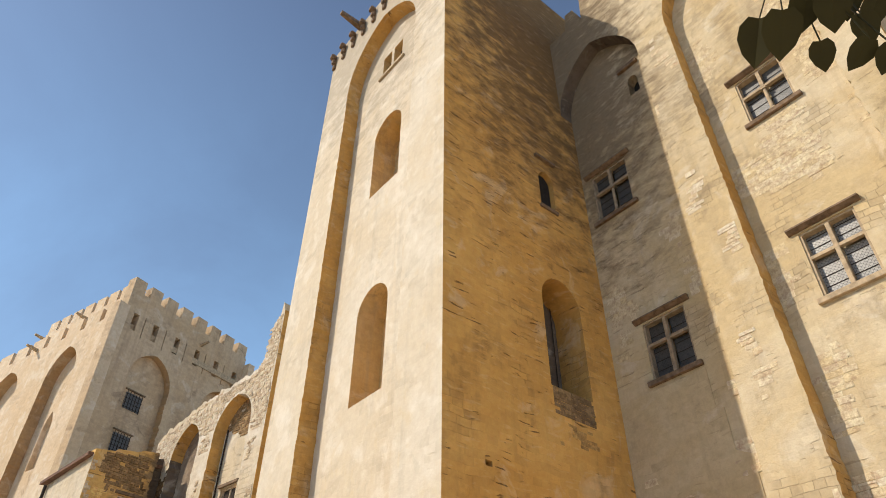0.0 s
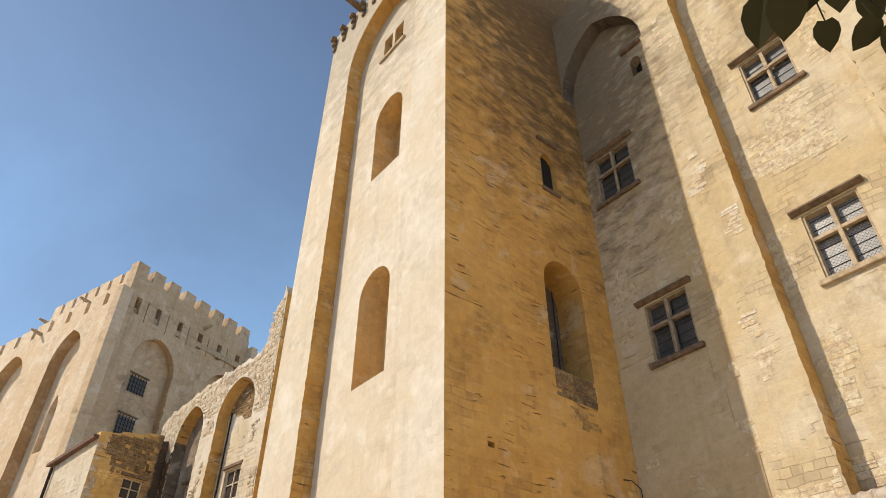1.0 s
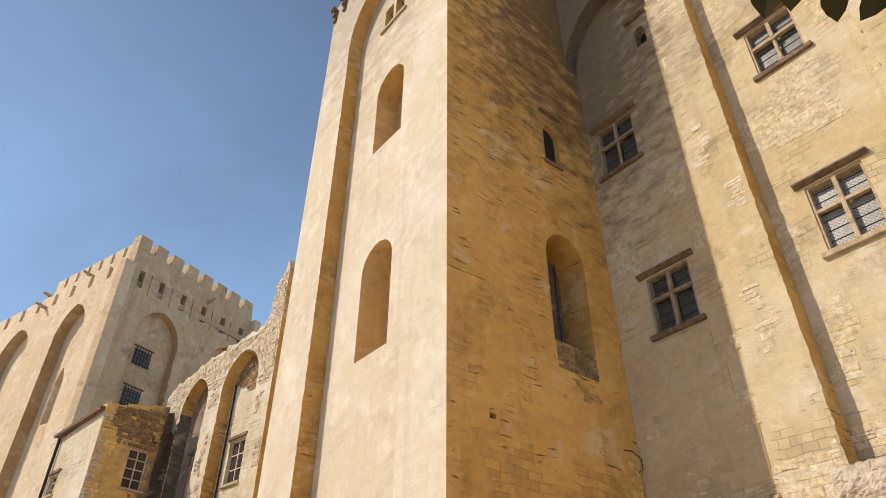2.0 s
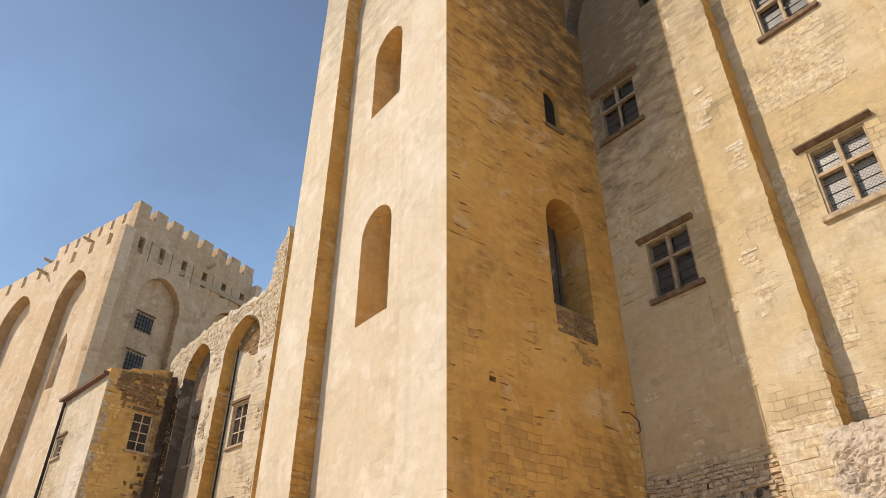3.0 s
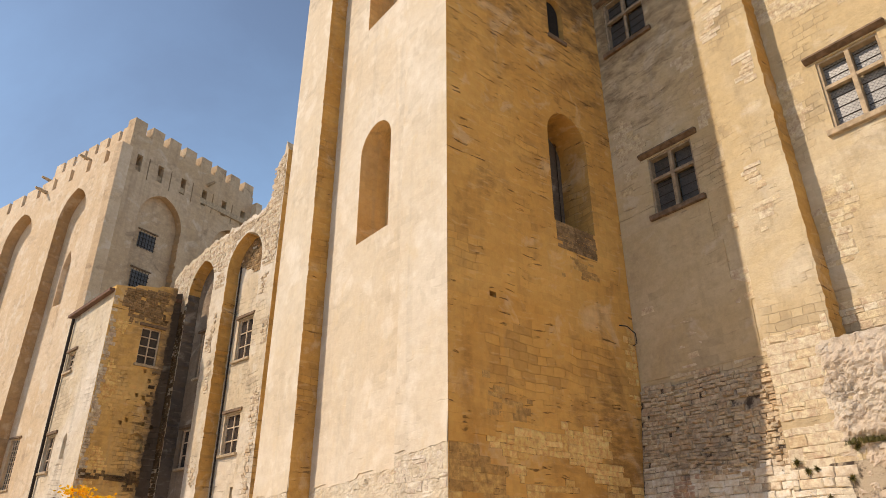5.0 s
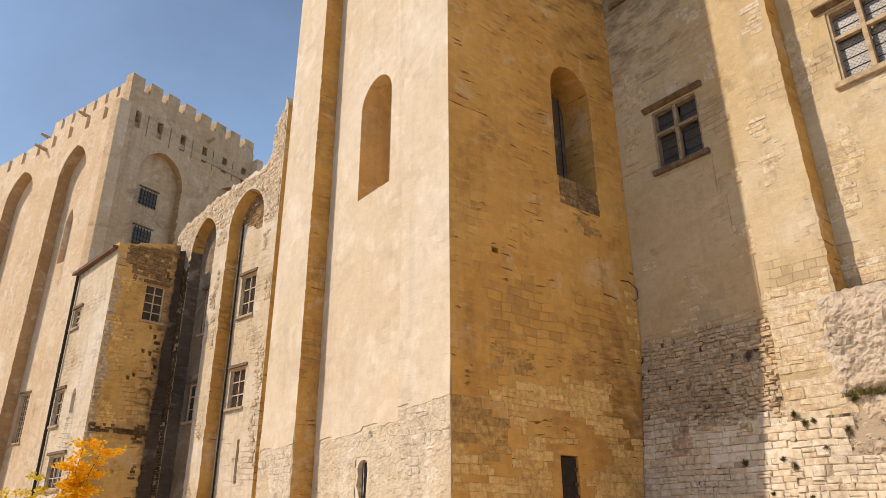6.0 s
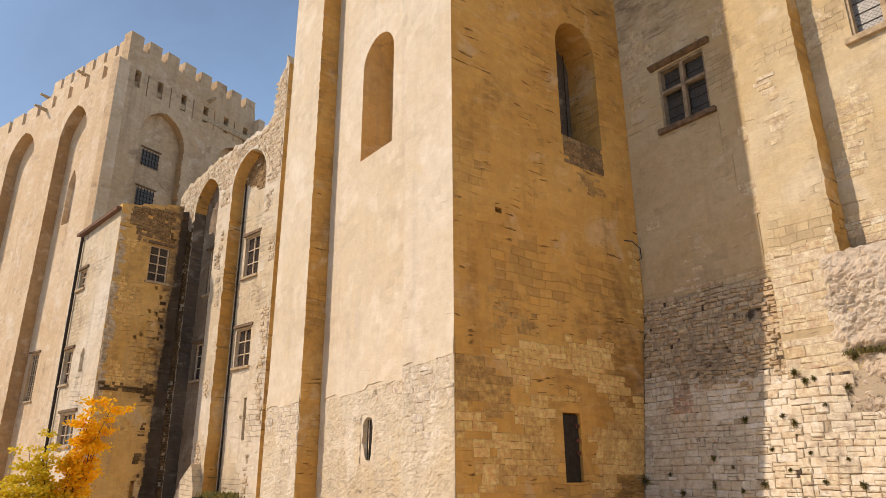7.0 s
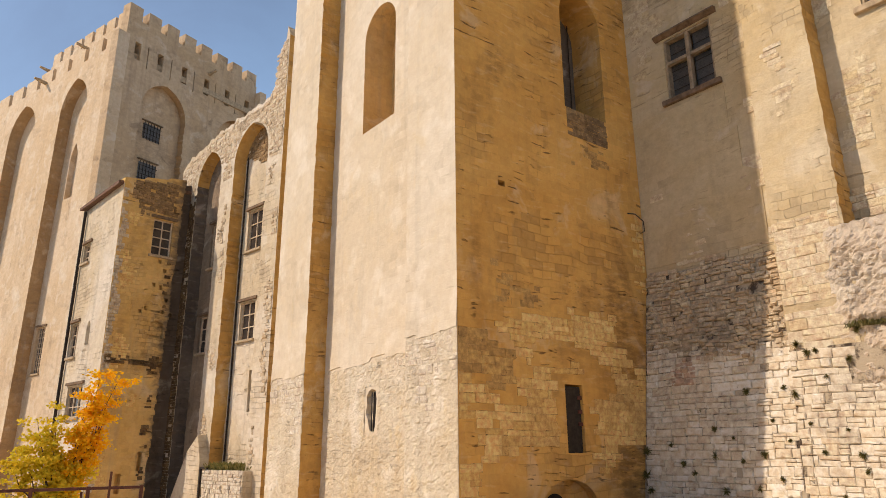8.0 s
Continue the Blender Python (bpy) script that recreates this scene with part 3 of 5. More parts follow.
part("dark_doorway", slab(arched(3.72, 4.5, -1.5, 0.0, 0.28), [], 0.02), M_DARK, side, shift(W_SIDE, y=0.32), "dark low doorway under the blind arch")
# Niche interiors recoloured: shade and bounced light put into their ochre.
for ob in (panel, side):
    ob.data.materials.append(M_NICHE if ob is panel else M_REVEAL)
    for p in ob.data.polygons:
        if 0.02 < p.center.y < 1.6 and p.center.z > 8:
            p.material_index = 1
# corbels along the broken parapet
cor = bmesh.new()
for k, (z0, out) in enumerate(((0.0, 0.16), (0.52, 0.30), (1.04, 0.44))):
    box(cor, -0.17, 0.17, -out, 0.0, z0, z0 + 0.5, 0.03)
bmesh.ops.recalc_face_normals(cor, faces=cor.faces)
bmesh.ops.bevel(cor, geom=cor.edges[:], offset=0.06, segments=2, affect="EDGES")
c0 = part("corbel", cor, M_TRIM_DARK, tower, shift(W_FRONT, x=-12.60, z=42.5), "weather-blackened stepped stone corbel")
for k in range(1, 11):
    hang("corbel", c0.data, tower, shift(W_FRONT, x=-12.60 + 1.25 * k, z=42.5), "weather-blackened stepped stone corbel")
bm = bmesh.new()
a = [bm.verts.new(v) for v in ((-0.2, 0, -0.2), (0.2, 0, -0.2), (0.2, 0, 0.25), (-0.2, 0, 0.25))]
b = [bm.verts.new(v) for v in ((-0.12, -1.7, 0.05), (0.12, -1.7, 0.05), (0.14, -1.7, 0.3), (-0.14, -1.7, 0.3))]
for i in range(4):
    bm.faces.new((a[i], a[(i + 1) % 4], b[(i + 1) % 4], b[i]))
bm.faces.new(a), bm.faces.new(b)
bmesh.ops.recalc_face_normals(bm, faces=bm.faces)
gar = part("gargoyle", bm, M_TRIM_DARK, tower, shift(W_FRONT, x=-9.35, z=44.0), "stone water spout")

# ---- palace wing beside the tower ----
W_WING = wall_frame(0, 9.5, 0)
wing = thing("palace_wing", "limestone palace wing with pilasters, arches and cross windows", "palace", at=(0, 9.5, 0))
BW, T2 = rect(8.95, 10.98, 15.12, 17.95), rect(8.95, 11.0, 24.1, 26.75)
RW, UZ = rect(1.78, 3.86, 14.9, 17.6), rect(0.6, 2.8, 24.2, 27.25)
SW = arched(4.0, 4.62, 30.9, 31.9, 0.4)
wing_wall = part("wing_wall", slab(rect(-0.5, 24, -1, 40), [(w, 0.6) for w in (BW, T2, RW, UZ, SW)], 1.2), M_WING, wing, W_WING, "weathered ashlar wall")
PROUD = 0.9
# the arcade: pilasters, arches and parapet as one outline
bay1 = pointed(0.003, 5.5, 32.3, 4.0)
bay2 = pointed(7.3, 12.9, 33.0, 4.2)
outline = [(0.003, 39.2), (0.003, 32.3)] + list(reversed(bay1))[1:-1] + [(5.5, 32.3)] + worn(5.5, 32.3, 3.6, 0.06, 11) + [(5.5, 3.6), (7.7, 3.6)] + [(x + 0.4 * (33.0 - z) / 29.4, z) for x, z in worn(7.3, 3.6, 33.0, 0.07, 12)] + [(7.3, 33.0)] + list(reversed(bay2))[1:-1] + \
          [(12.9, 33.0)] + worn(12.9, 33.0, 2.3, 0.12, 13) + [(12.9, 2.3), (14.6, 2.3), (14.6, 41.5), (2.75, 41.5), (2.6, 38.9), (2.1, 40.6), (1.5, 40.7), (1.3, 39.2)]
arcade = part("arcade", slab(outline, [], PROUD - 0.002), M_WING, wing, shift(W_WING, y=-PROUD), "pilasters and arches standing proud of the wall")
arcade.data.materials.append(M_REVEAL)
arcade.data.materials.append(M_SOOT_SHADE)
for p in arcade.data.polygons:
    # Right-facing reveals, turned from the sun, get the shaded ochre.
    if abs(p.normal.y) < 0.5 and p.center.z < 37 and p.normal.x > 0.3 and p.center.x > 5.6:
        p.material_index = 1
    # Bay soffit: soot and the shade under the arch in one dark colour.
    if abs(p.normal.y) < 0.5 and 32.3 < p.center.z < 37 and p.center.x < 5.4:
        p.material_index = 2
part("plaster_coat", slab([(0.05, 8.3), (4.95, 8.3), (4.95, 10.9), (4.4, 11.2), (4.4, 12.8), (4.1, 13.0), (4.1, 14.5), (0.05, 14.5)], [], 0.05), M_PLASTER, wing, shift(W_WING, y=-0.028), "smooth buff plaster coat with a broken edge")
cross_window(wing, W_WING, 8.95, 10.98, 15.12, 17.95, M_PANE_LIT)
cross_window(wing, W_WING, 8.95, 11.0, 24.1, 26.75, M_PANE_MID, column=True)
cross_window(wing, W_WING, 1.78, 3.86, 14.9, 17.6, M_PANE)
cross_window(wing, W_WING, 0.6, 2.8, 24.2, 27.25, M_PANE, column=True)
dark_fill(wing_wall, W_WING, 4.0, 4.62, 30.9, 32.3, 0.6)
part("hood_mould", soft_box(3.6, 4.9, -0.2, 0.1, 33.0, 33.25, 0.05), M_TRIM_DARK, wing_wall, W_WING)
TILT = 8.65
W_BASE = shift(W_WING, z=8.25) @ Matrix.Rotation(radians(-TILT), 4, "X")
base = part("battered_base", slab(rect(-0.8, 5.6, -10, -0.3), [], 2.0), M_MORTAR, wing, W_BASE, "rough coursed masonry leaning out at the foot")
W_FOOT = shift(W_WING, y=-0.93, z=4.5) @ Matrix.Rotation(radians(-3.2), 4, "X")
foot = part("battered_base", slab(rect(5.5, 24, -6, 0.0), [], 1.6), M_MORTAR, wing, W_FOOT, "rough coursed masonry in the sun")

# ---- far tower ----
W_FL, W_FR = wall_frame(-45.65, -2.84, 17.5), wall_frame(-45.65, -2.84, 110.5)
far = thing("tower", "distant crenellated limestone tower with tall blind arches", "tower", at=(-45.65, -2.84, 0))


def crenels(x0, x1, base_z, top_z, starts, width):
    """The top line of a parapet, from x1 back to x0."""
    pts = []
    for s in sorted(starts, reverse=True):
        pts += [(s + width, base_z), (s + width, top_z), (s, top_z), (s, base_z)]
    return pts


gaps = [(-1.9 - 3.1 * k) for k in range(9)]
lo_top = [(0.0, 39.0)]
for g in gaps:
    lo_top += [(g, 39.0), (g, 37.5), (g - 0.75, 37.5), (g - 0.75, 39.0)]
fl_out = [(-30, -4), (0, -4)] + lo_top + [(-30, 39.0)]
FA1 = worn_arch(-8.9, -4.0, -3.5, 32.6, 3.4, 0.10, 21, 0.8)
FA0 = worn_arch(-19.6, -13.9, -3.5, 32.6, 3.6, 0.10, 22, 0.8)
far_front = part("front_wall", slab(fl_out, [(FA1, None), (FA0, None), (arched(-29.5, -24.5, -3.5, 32.6, 3.4), None)], 1.1), M_FAR, far, W_FL, "sunlit wall with tall blind arches and loops")
# Right-facing jambs take the darker stone in place of shade.
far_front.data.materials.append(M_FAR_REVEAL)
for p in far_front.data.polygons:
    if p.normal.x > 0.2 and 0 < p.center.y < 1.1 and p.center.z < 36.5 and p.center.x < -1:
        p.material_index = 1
part("recessed_wall", slab(rect(-30, -0.9, -4, 38), [(arched(-7.8, -6.4, 24.2, 27.6, 2.2), 0.5), (arched(-16.6, -15.0, 24.2, 27.6, 2.2), 0.5), (rect(-8.8, -7.3, 8.1, 12.2), 0.4)], 1.0),
               M_FAR, far, shift(W_FL, y=1.1))
small_window(far, shift(W_FL, y=1.1), -8.8, -7.3, 8.1, 12.2, 4, 9, 0.3, 0.08)
up = [(-14.6 + 2.05 * k) for k in range(7)]
part("upper_parapet", slab([(-14.8, 37), (-0.2, 37), (-0.2, 40.6)] + crenels(-14.6, -0.7, 40.6, 41.9, up, 1.5) + [(-14.8, 40.6)], [], 0.5), M_FAR, far, shift(W_FL, y=0.95))
mer = [0.76 + 2.05 * k for k in range(8)]
fr_out = [(0.0, -4), (16.6, -4), (16.6, 40.9)] + crenels(0, 16.6, 40.9, 42.3, mer, 1.36)[0:] + [(0.76, 39.0), (0.0, 39.0)]
FRA, FRB = worn_arch(3.1, 8.0, 2, 32.6, 3.0, 0.25, 41), arched(11.8, 16.2, 2, 32.6, 3.0)
slots = [(rect(s, s + 0.62, 36.8, 38.6), None if k == 0 else 0.8) for k, s in enumerate((1.75, 4.2, 6.97, 9.7, 12.4, 15.1))]
seams = [(rect(s, s + 0.09, 36.4, 38.7), 0.25) for s in (3.1, 5.7, 8.4, 11.1, 13.8)]
far_side = part("side_wall", slab(fr_out, [(FRA, 0.8), (FRB, 0.8)] + slots + seams, 1.1), M_FAR_SIDE, far, W_FR, "streaked wall with shade in its darker tone, blind arch and barred windows")
far_side.data.materials.append(M_FAR_REVEAL)
for p in far_side.data.polygons:
    if 0.02 < p.center.y < 0.79 and p.center.z < 36.0 and p.center.x > 0.1 and abs(p.normal.y) < 0.5:
        p.material_index = 1
for z0, z1 in ((29.85, 31.4), (25.75, 27.45)):
    bm = bmesh.new()
    box(bm, 4.1, 5.9, -0.02, 0.02, z0, z1)
    w = part("window", bm, M_PANE_MID, far, shift(W_FR, y=0.79), "dark window behind an iron grille")
    for k in range(6):
        bm = bmesh.new()
        box(bm, 4.15 + 0.33 * k, 4.19 + 0.33 * k, -0.16, -0.1, z0 - 0.1, z1 + 0.1)
        part("iron_bar", bm, M_IRON, w, shift(W_FR, y=0.79))
    for k in range(4):
        bm = bmesh.new()
        box(bm, 4.0, 6.0, -0.1, -0.07, z0 + 0.1 + 0.42 * k, z0 + 0.135 + 0.42 * k)
        part("iron_bar", bm, M_IRON, w, shift(W_FR, y=0.79))
    part("lintel", soft_box(3.9, 6.1, -0.15, 0.1, z1 + 0.2, z1 + 0.32), M_TRIM_DARK, w, shift(W_FR, y=0.79))
part("rear_wall", slab(rect(-30, 0, -4, 40), [], 0.8), M_FAR, far, shift(W_FL, y=16.5))
part("roof", soft_box(-29, -0.5, 1.2, 16, 37.0, 37.6), M_TRIM, far, W_FL)
far_spout = gar.data.copy()
far_spout.materials[0] = M_TRIM
for m in (shift(W_FL, x=-7.4, y=0.95, z=40.0), shift(W_FL, x=-14.6, y=0.95, z=39.9), shift(W_FL, x=-13.0, z=37.6), shift(W_FR, x=10.2, z=39.3), shift(W_FR, x=16.5, z=37.4) @ Matrix.Rotation(radians(45), 4, "Z")):
    hang("gargoyle", far_spout, far, m @ Matrix.Scale(0.7, 4), "stone water spout")

# ---- link wing between the towers ----
W_LINK = wall_frame(-13.1, 1.3, 9)
link = thing("link_wing", "ruined-topped link wing with tall arched bays and small windows", "palace", at=(-13.1, 1.3, 0))
rr = random.Random(5)
prof = [(-14.0, 19.0), (-13.0, 19.35), (-11.3, 19.75), (-9.3, 20.15), (-7.7, 20.3), (-5.2, 20.4), (-4.0, 20.7), (-3.6, 21.3), (-3.4, 23.2), (-2.95, 23.5), (-2.8, 24.3), (-2.4, 24.5), (1.5, 25.0)]
ragged = []
for (xa, za), (xb, zb) in zip(prof, prof[1:]):
    n = max(2, int((xb - xa) / 0.22))
    for i in range(n):
        u = i / n
        ragged.append((xa + (xb - xa) * u, za + (zb - za) * u + rr.choice((0, 0.12, -0.1, 0.22)) * rr.random() * 1.4))
ND = 0.75
L1, L2 = worn_arch(-11.8, -8.95, -3.5, 17.3, 1.85, 0.12, 31), worn_arch(-7.5, -4.0, -3.5, 17.5, 2.0, 0.12, 32)
lk_face = part("arcade", slab([(-14, -4), (-2.55, -4)] + [(-2.55, ragged[-1][1] - 1.2)] + [p for p in reversed(ragged) if p[0] < -2.6], [(L1, None), (L2, None)], ND), M_LINK, link, W_LINK,
               "sunlit arched piers with a ragged broken top")
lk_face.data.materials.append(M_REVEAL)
lk_face.data.materials.append(M_SOOT_SHADE)
# First bay's jamb goes near-black for the annex shadow; other jambs shaded ochre.
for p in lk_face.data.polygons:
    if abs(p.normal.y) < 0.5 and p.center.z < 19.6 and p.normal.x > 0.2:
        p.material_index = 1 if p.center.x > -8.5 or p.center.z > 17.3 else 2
wins = [(-6.75, -5.3, 12.2, 14.55), (-6.85, -5.4, 7.25, 9.3), (-10.9, -9.7, 12.0, 14.7), (-11.35, -10.1, 7.0, 9.1)]
lk_back = part("bay_wall", slab([(-8.2, -4), (2, -4), (2, 22), (-8.2, 19.6)], [(rect(*w), 0.35) for w in wins[:2]] + [(rect(-5.5, -5.2, 3.5, 5.6), 0.35)], 0.9), M_LINK, link, shift(W_LINK, y=ND))
# Dark render carries the annex's shadow on this bay, along with stains.
part("bay_wall", slab([(-14, -4), (-8.2, -4), (-8.2, 19.4), (-14, 18.8)], [(rect(*w), 0.35) for w in wins[2:]], 0.9), M_LINK_DARK, link, shift(W_LINK, y=ND), "stained bay wall with the annex shadow put into its dark colour")
for w in wins:
    small_window(link, shift(W_LINK, y=ND), *w, cols=2, rows=3)
bm = bmesh.new()
bmesh.ops.create_cone(bm, cap_ends=True, segments=10, radius1=0.045, radius2=0.045, depth=19.2)
bmesh.ops.translate(bm, verts=bm.verts, vec=(-7.2, -0.06, 8.4))
part("downpipe", bm, M_IRON, link, shift(W_LINK, y=ND), "dark metal downpipe in the bay")
dark_fill(lk_back, shift(W_LINK, y=ND), -5.5, -5.2, 3.5, 5.6, 0.35)

# ---- annex house ----
AX, AY = -24.01, -4.82
W_AR, W_AL = wall_frame(AX, AY, 99), wall_frame(AX, AY, 9)
annex = thing("annex_house", "narrow rendered annex with ochre side and sloping eave", "house", at=(AX, AY, 0))
AWIN = rect(1.9, 3.05, 12.45, 14.6)
holes = [(rect(x, x + 0.2, z, z + 0.22), 0.25) for x, z in ((2.4, 12.0), (2.75, 11.5), (2.95, 10.2), (3.0, 9.8), (2.85, 9.1), (1.6, 9.0), (1.9, 9.2), (3.35, 9.0), (2.2, 10.6), (2.6, 10.5))]
rr = random.Random(9)
tooth, z = [], 17.2
while z > -3.8:
    h = rr.uniform(0.09, 0.2)
    x = 3.5 - 0.03 * (16 - z) * (z < 16) + 0.14 * noise.noise(Vector((z * 0.6, 3, 7))) + rr.choice((0.0, 0.02, 0.04, 0.07))
    tooth += [(x, z), (x, z - h)]
    z -= h
an_side = part("side_wall", slab([(0, -4), (tooth[-1][0], -4)] + tooth[::-1] + [(tooth[0][0], 17.45), (2.6, 17.3), (2.4, 17.15), (1.2, 16.95), (1.1, 16.8), (0, 16.62)], [(AWIN, 0.35), (arched(2.3, 3.15, 7.7, 8.3, 0.4), 0.3), (rect(2.5, 2.75, 0.6, 1.6), 0.4), (rect(1.45, 1.75, -0.5, 0.5), 0.4)] + holes, 0.8),
               M_ANNEX, annex, W_AR, "ochre side wall with putlog holes")
# Cleft added to make the dark strip; its wall colour carries the shade.
part("cleft_wall", slab([(2.2, -4), (4.6, -4), (4.6, 17.6), (2.2, 17.0)], [], 0.6), M_SOOT_SHADE, annex, shift(W_AR, y=0.8), "dark wall in an added cleft, soot and shade in its colour")
small_window(annex, W_AR, 1.9, 3.05, 12.45, 14.6, 2, 4)
awins = [(-5.0, -3.95, 12.4, 13.55), (-5.2, -4.0, 6.8, 8.75), (-4.3, -2.1, 3.4, 5.1)]
part("front_wall", slab([(-5.62, -4), (-0.003, -4), (-0.003, 16.3), (-5.62, 15.9)], [(rect(*w), 0.35) for w in awins] + [(arched(-2.75, -2.2, 7.3, 8.2, 0.45), 0.3)], 0.8), M_LINK, annex,
                shift(W_AL, y=-0.004), "flaking pale rendered front")
for w in awins:
    small_window(annex, W_AL, *w, cols=3 if w[1] - w[0] > 2 else 2, rows=3)
part("left_wall", slab(rect(0, 5, -4, 15.6), [], 0.6), M_LINK, annex, shift(W_AL, x=-5.62) @ Matrix.Rotation(radians(90), 4, "Z"))
bm = bmesh.new()
vs = [bm.verts.new(v) for v in ((-5.75, -0.35, 15.9), (-0.1, -0.3, 16.2), (-0.82, 4.8, 17.0), (-5.75, 4.8, 17.0), (-5.75, -0.35, 16.08), (-0.1, -0.3, 16.4), (-0.82, 4.8, 17.2), (-5.75, 4.8, 17.2))]
for q in ((0, 1, 2, 3), (4, 7, 6, 5), (0, 4, 5, 1), (1, 5, 6, 2), (2, 6, 7, 3), (3, 7, 4, 0)):
    bm.faces.new([vs[i] for i in q])
part("roof", bm, M_ROOF, annex, W_AL, "sloping tiled roof with brown eave")
bm = bmesh.new()
bmesh.ops.create_cone(bm, cap_ends=True, segments=10, radius1=0.09, radius2=0.09, depth=18)
bmesh.ops.translate(bm, verts=bm.verts, vec=(-5.3, -0.14, 6.8))
part("downpipe", bm, M_IRON, annex, W_AL, "dark metal downpipe")

# ---- unseen walls added behind and beside the camera to block sky and bounce light ----
for nm, m, w in (("wall_south", wall_frame(50, -46, 180), 110), ("wall_east", wall_frame(46, 30, -90), 76)):
    wl = part(nm, slab(rect(0, w, -3, 13), [], 0.6), M_FAR, None, m)
    tagged(wl, "unseen added wall that blocks sky and bounces warm light", "wall", kind="structure")

# ---- low walled bed and pier foot before the link wing ----
bed = thing("low_wall", "low rubble wall holding a strip of grass", "wall", at=(-18.9, -0.6, -3))
part("wall_block", soft_box(-7.1, -3.3, -0.5, 0.7, -4, 0.72, 0.08), M_LINK, bed, W_LINK)
part("pier_foot", slab([(-11.2, -4), (-7.4, -4), (-7.5, 1.2), (-7.9, 2.4), (-8.9, 1.6), (-10.3, -0.8)], [], 0.5), M_LINK, link, shift(W_LINK, y=-0.5), "sunlit spreading pier foot")
rr = random.Random(11)


def blades(bm, x, y, z, n, h, spread, rnd, wide=0.012):
    for _ in range(n):
        a, t = rnd.uniform(0, 6.283), rnd.uniform(0.1, 1.0)
        px, py = x + rnd.gauss(0, spread), y + rnd.gauss(0, spread * 0.6)
        hh = h * rnd.uniform(0.5, 1.2)
        dx, dy = math.cos(a) * t * hh * 0.7, math.sin(a) * t * hh * 0.7
        w = (-math.sin(a) * wide, math.cos(a) * wide)
        vs = [bm.verts.new(v) for v in ((px - w[0], py - w[1], z), (px + w[0], py + w[1], z), (px + dx * 0.6 + w[0] * 0.8, py + dy * 0.6 + w[1] * 0.8, z + hh * 0.7), (px + dx, py + dy, z + hh * rnd.uniform(0.4, 1.0)))]
        bm.faces.new((vs[0], vs[1], vs[2])), bm.faces.new((vs[0], vs[2], vs[3]))


bm = bmesh.new()
for k in range(70):
    blades(bm, -6.6 + 2.8 * abs(rr.gauss(0.3, 0.4)) % 3.0, rr.uniform(-0.45, 0.4), 0.7, 16, 0.42, 0.14, rr, 0.016)
g = part("grass", bm, M_GRASS, None, W_LINK)
tagged(g, "dry grass growing along the low wall top", "grass", kind="stuff")
curve = bmesh.new()
for q in ((-7.22, -7.12, -0.62, -0.52, -3.5, 0.75), (-7.22, -6.5, -0.62, -0.52, 0.75, 0.85)):
    box(curve, *q)
part("handrail_pipe", curve, M_IRON, bed, W_LINK, "bent dark iron pipe")

# ---- rock outcrop at the foot of the wing ----
rock = thing("rock_outcrop", "pale rough conglomerate bedrock the wing is founded on", "rock", at=(9.5, 8.4, 3))


def rock_ledge(x0, x1, z0, z1, step, seed, bulge):
    """A broken rock face, lumpy at three scales, feathering into the masonry at its rim."""
    bm = bmesh.new()
    nx, nz = int((x1 - x0) / step), int((z1 - z0) / step)
    rows = []
    for i in range(nx + 1):
        line = []
        for j in range(nz + 1):
            u, v = i / nx, j / nz
            x, z = x0 + (x1 - x0) * u, z0 + (z1 - z0) * v
            p = Vector((x, seed, z))
            rim = min((x - 7.0) / 0.32 + 0.5 * noise.noise(Vector((0, seed, z * 2.2))), (1 - v) * (z1 - z0) / 0.45, v * (z1 - z0) / 0.22) + 0.7 * noise.fractal(Vector((x * 1.4, seed, z * 1.4)), 0.9, 2.0, 4)
            cell = noise.voronoi(p * 3.2 + Vector((0.4, 0, 0.4)) * noise.noise(p * 4))[0]
            cell2 = noise.voronoi(p * 8.5)[0]
            k = 0.16 * noise.fractal(p * 1.1, 0.9, 2.0, 5) - 0.13 * cell[0] + 0.07 * min(0.5, cell[1] - cell[0]) - 0.05 * cell2[0] + 0.05 * noise.noise(p * 11)
            y = -(0.90 + max(-0.22, min(1.0, rim)) * (bulge + k))
            line.append(bm.verts.new((x + 0.05 * noise.noise(p * 5), y, z + 0.05 * noise.noise(p * 6 + Vector((3, 0, 0))))))
        line.append(bm.verts.new((line[-1].co.x, 0.0, line[-1].co.z)))
        rows.append(line)
    for i in range(nx):
        for j in range(nz + 1):
            bm.faces.new((rows[i][j], rows[i + 1][j], rows[i + 1][j + 1], rows[i][j + 1]))
    return bm


part("upper_ledge", rock_ledge(6.6, 13.5, 5.0, 8.0, 0.045, 1.0, 0.22), M_ROCK, rock, W_WING, "pitted pale overhanging rock face")
part("lower_ledge", rock_ledge(6.5, 13.5, 2.9, 4.95, 0.05, 6.0, 0.15), M_ROCK, rock, W_WING, "pitted pale rock below a dark hollow")


# ---- autumn tree behind the railing ----
def leaf_quad(bm, c, size, rnd):
    d = Vector((rnd.gauss(0, 1), rnd.gauss(0, 1), rnd.gauss(0, 0.7))).normalized()
    e = d.cross(Vector((rnd.gauss(0, 1), rnd.gauss(0, 1), rnd.gauss(0, 1)))).normalized()
    n = d.cross(e) * 0.15
    a, b = d * size, e * size * 0.38
    vs = [bm.verts.new(c + v) for v in (-a * 0.5, b + n * size, a * 0.6, -b + n * size)]
    bm.faces.new(vs)


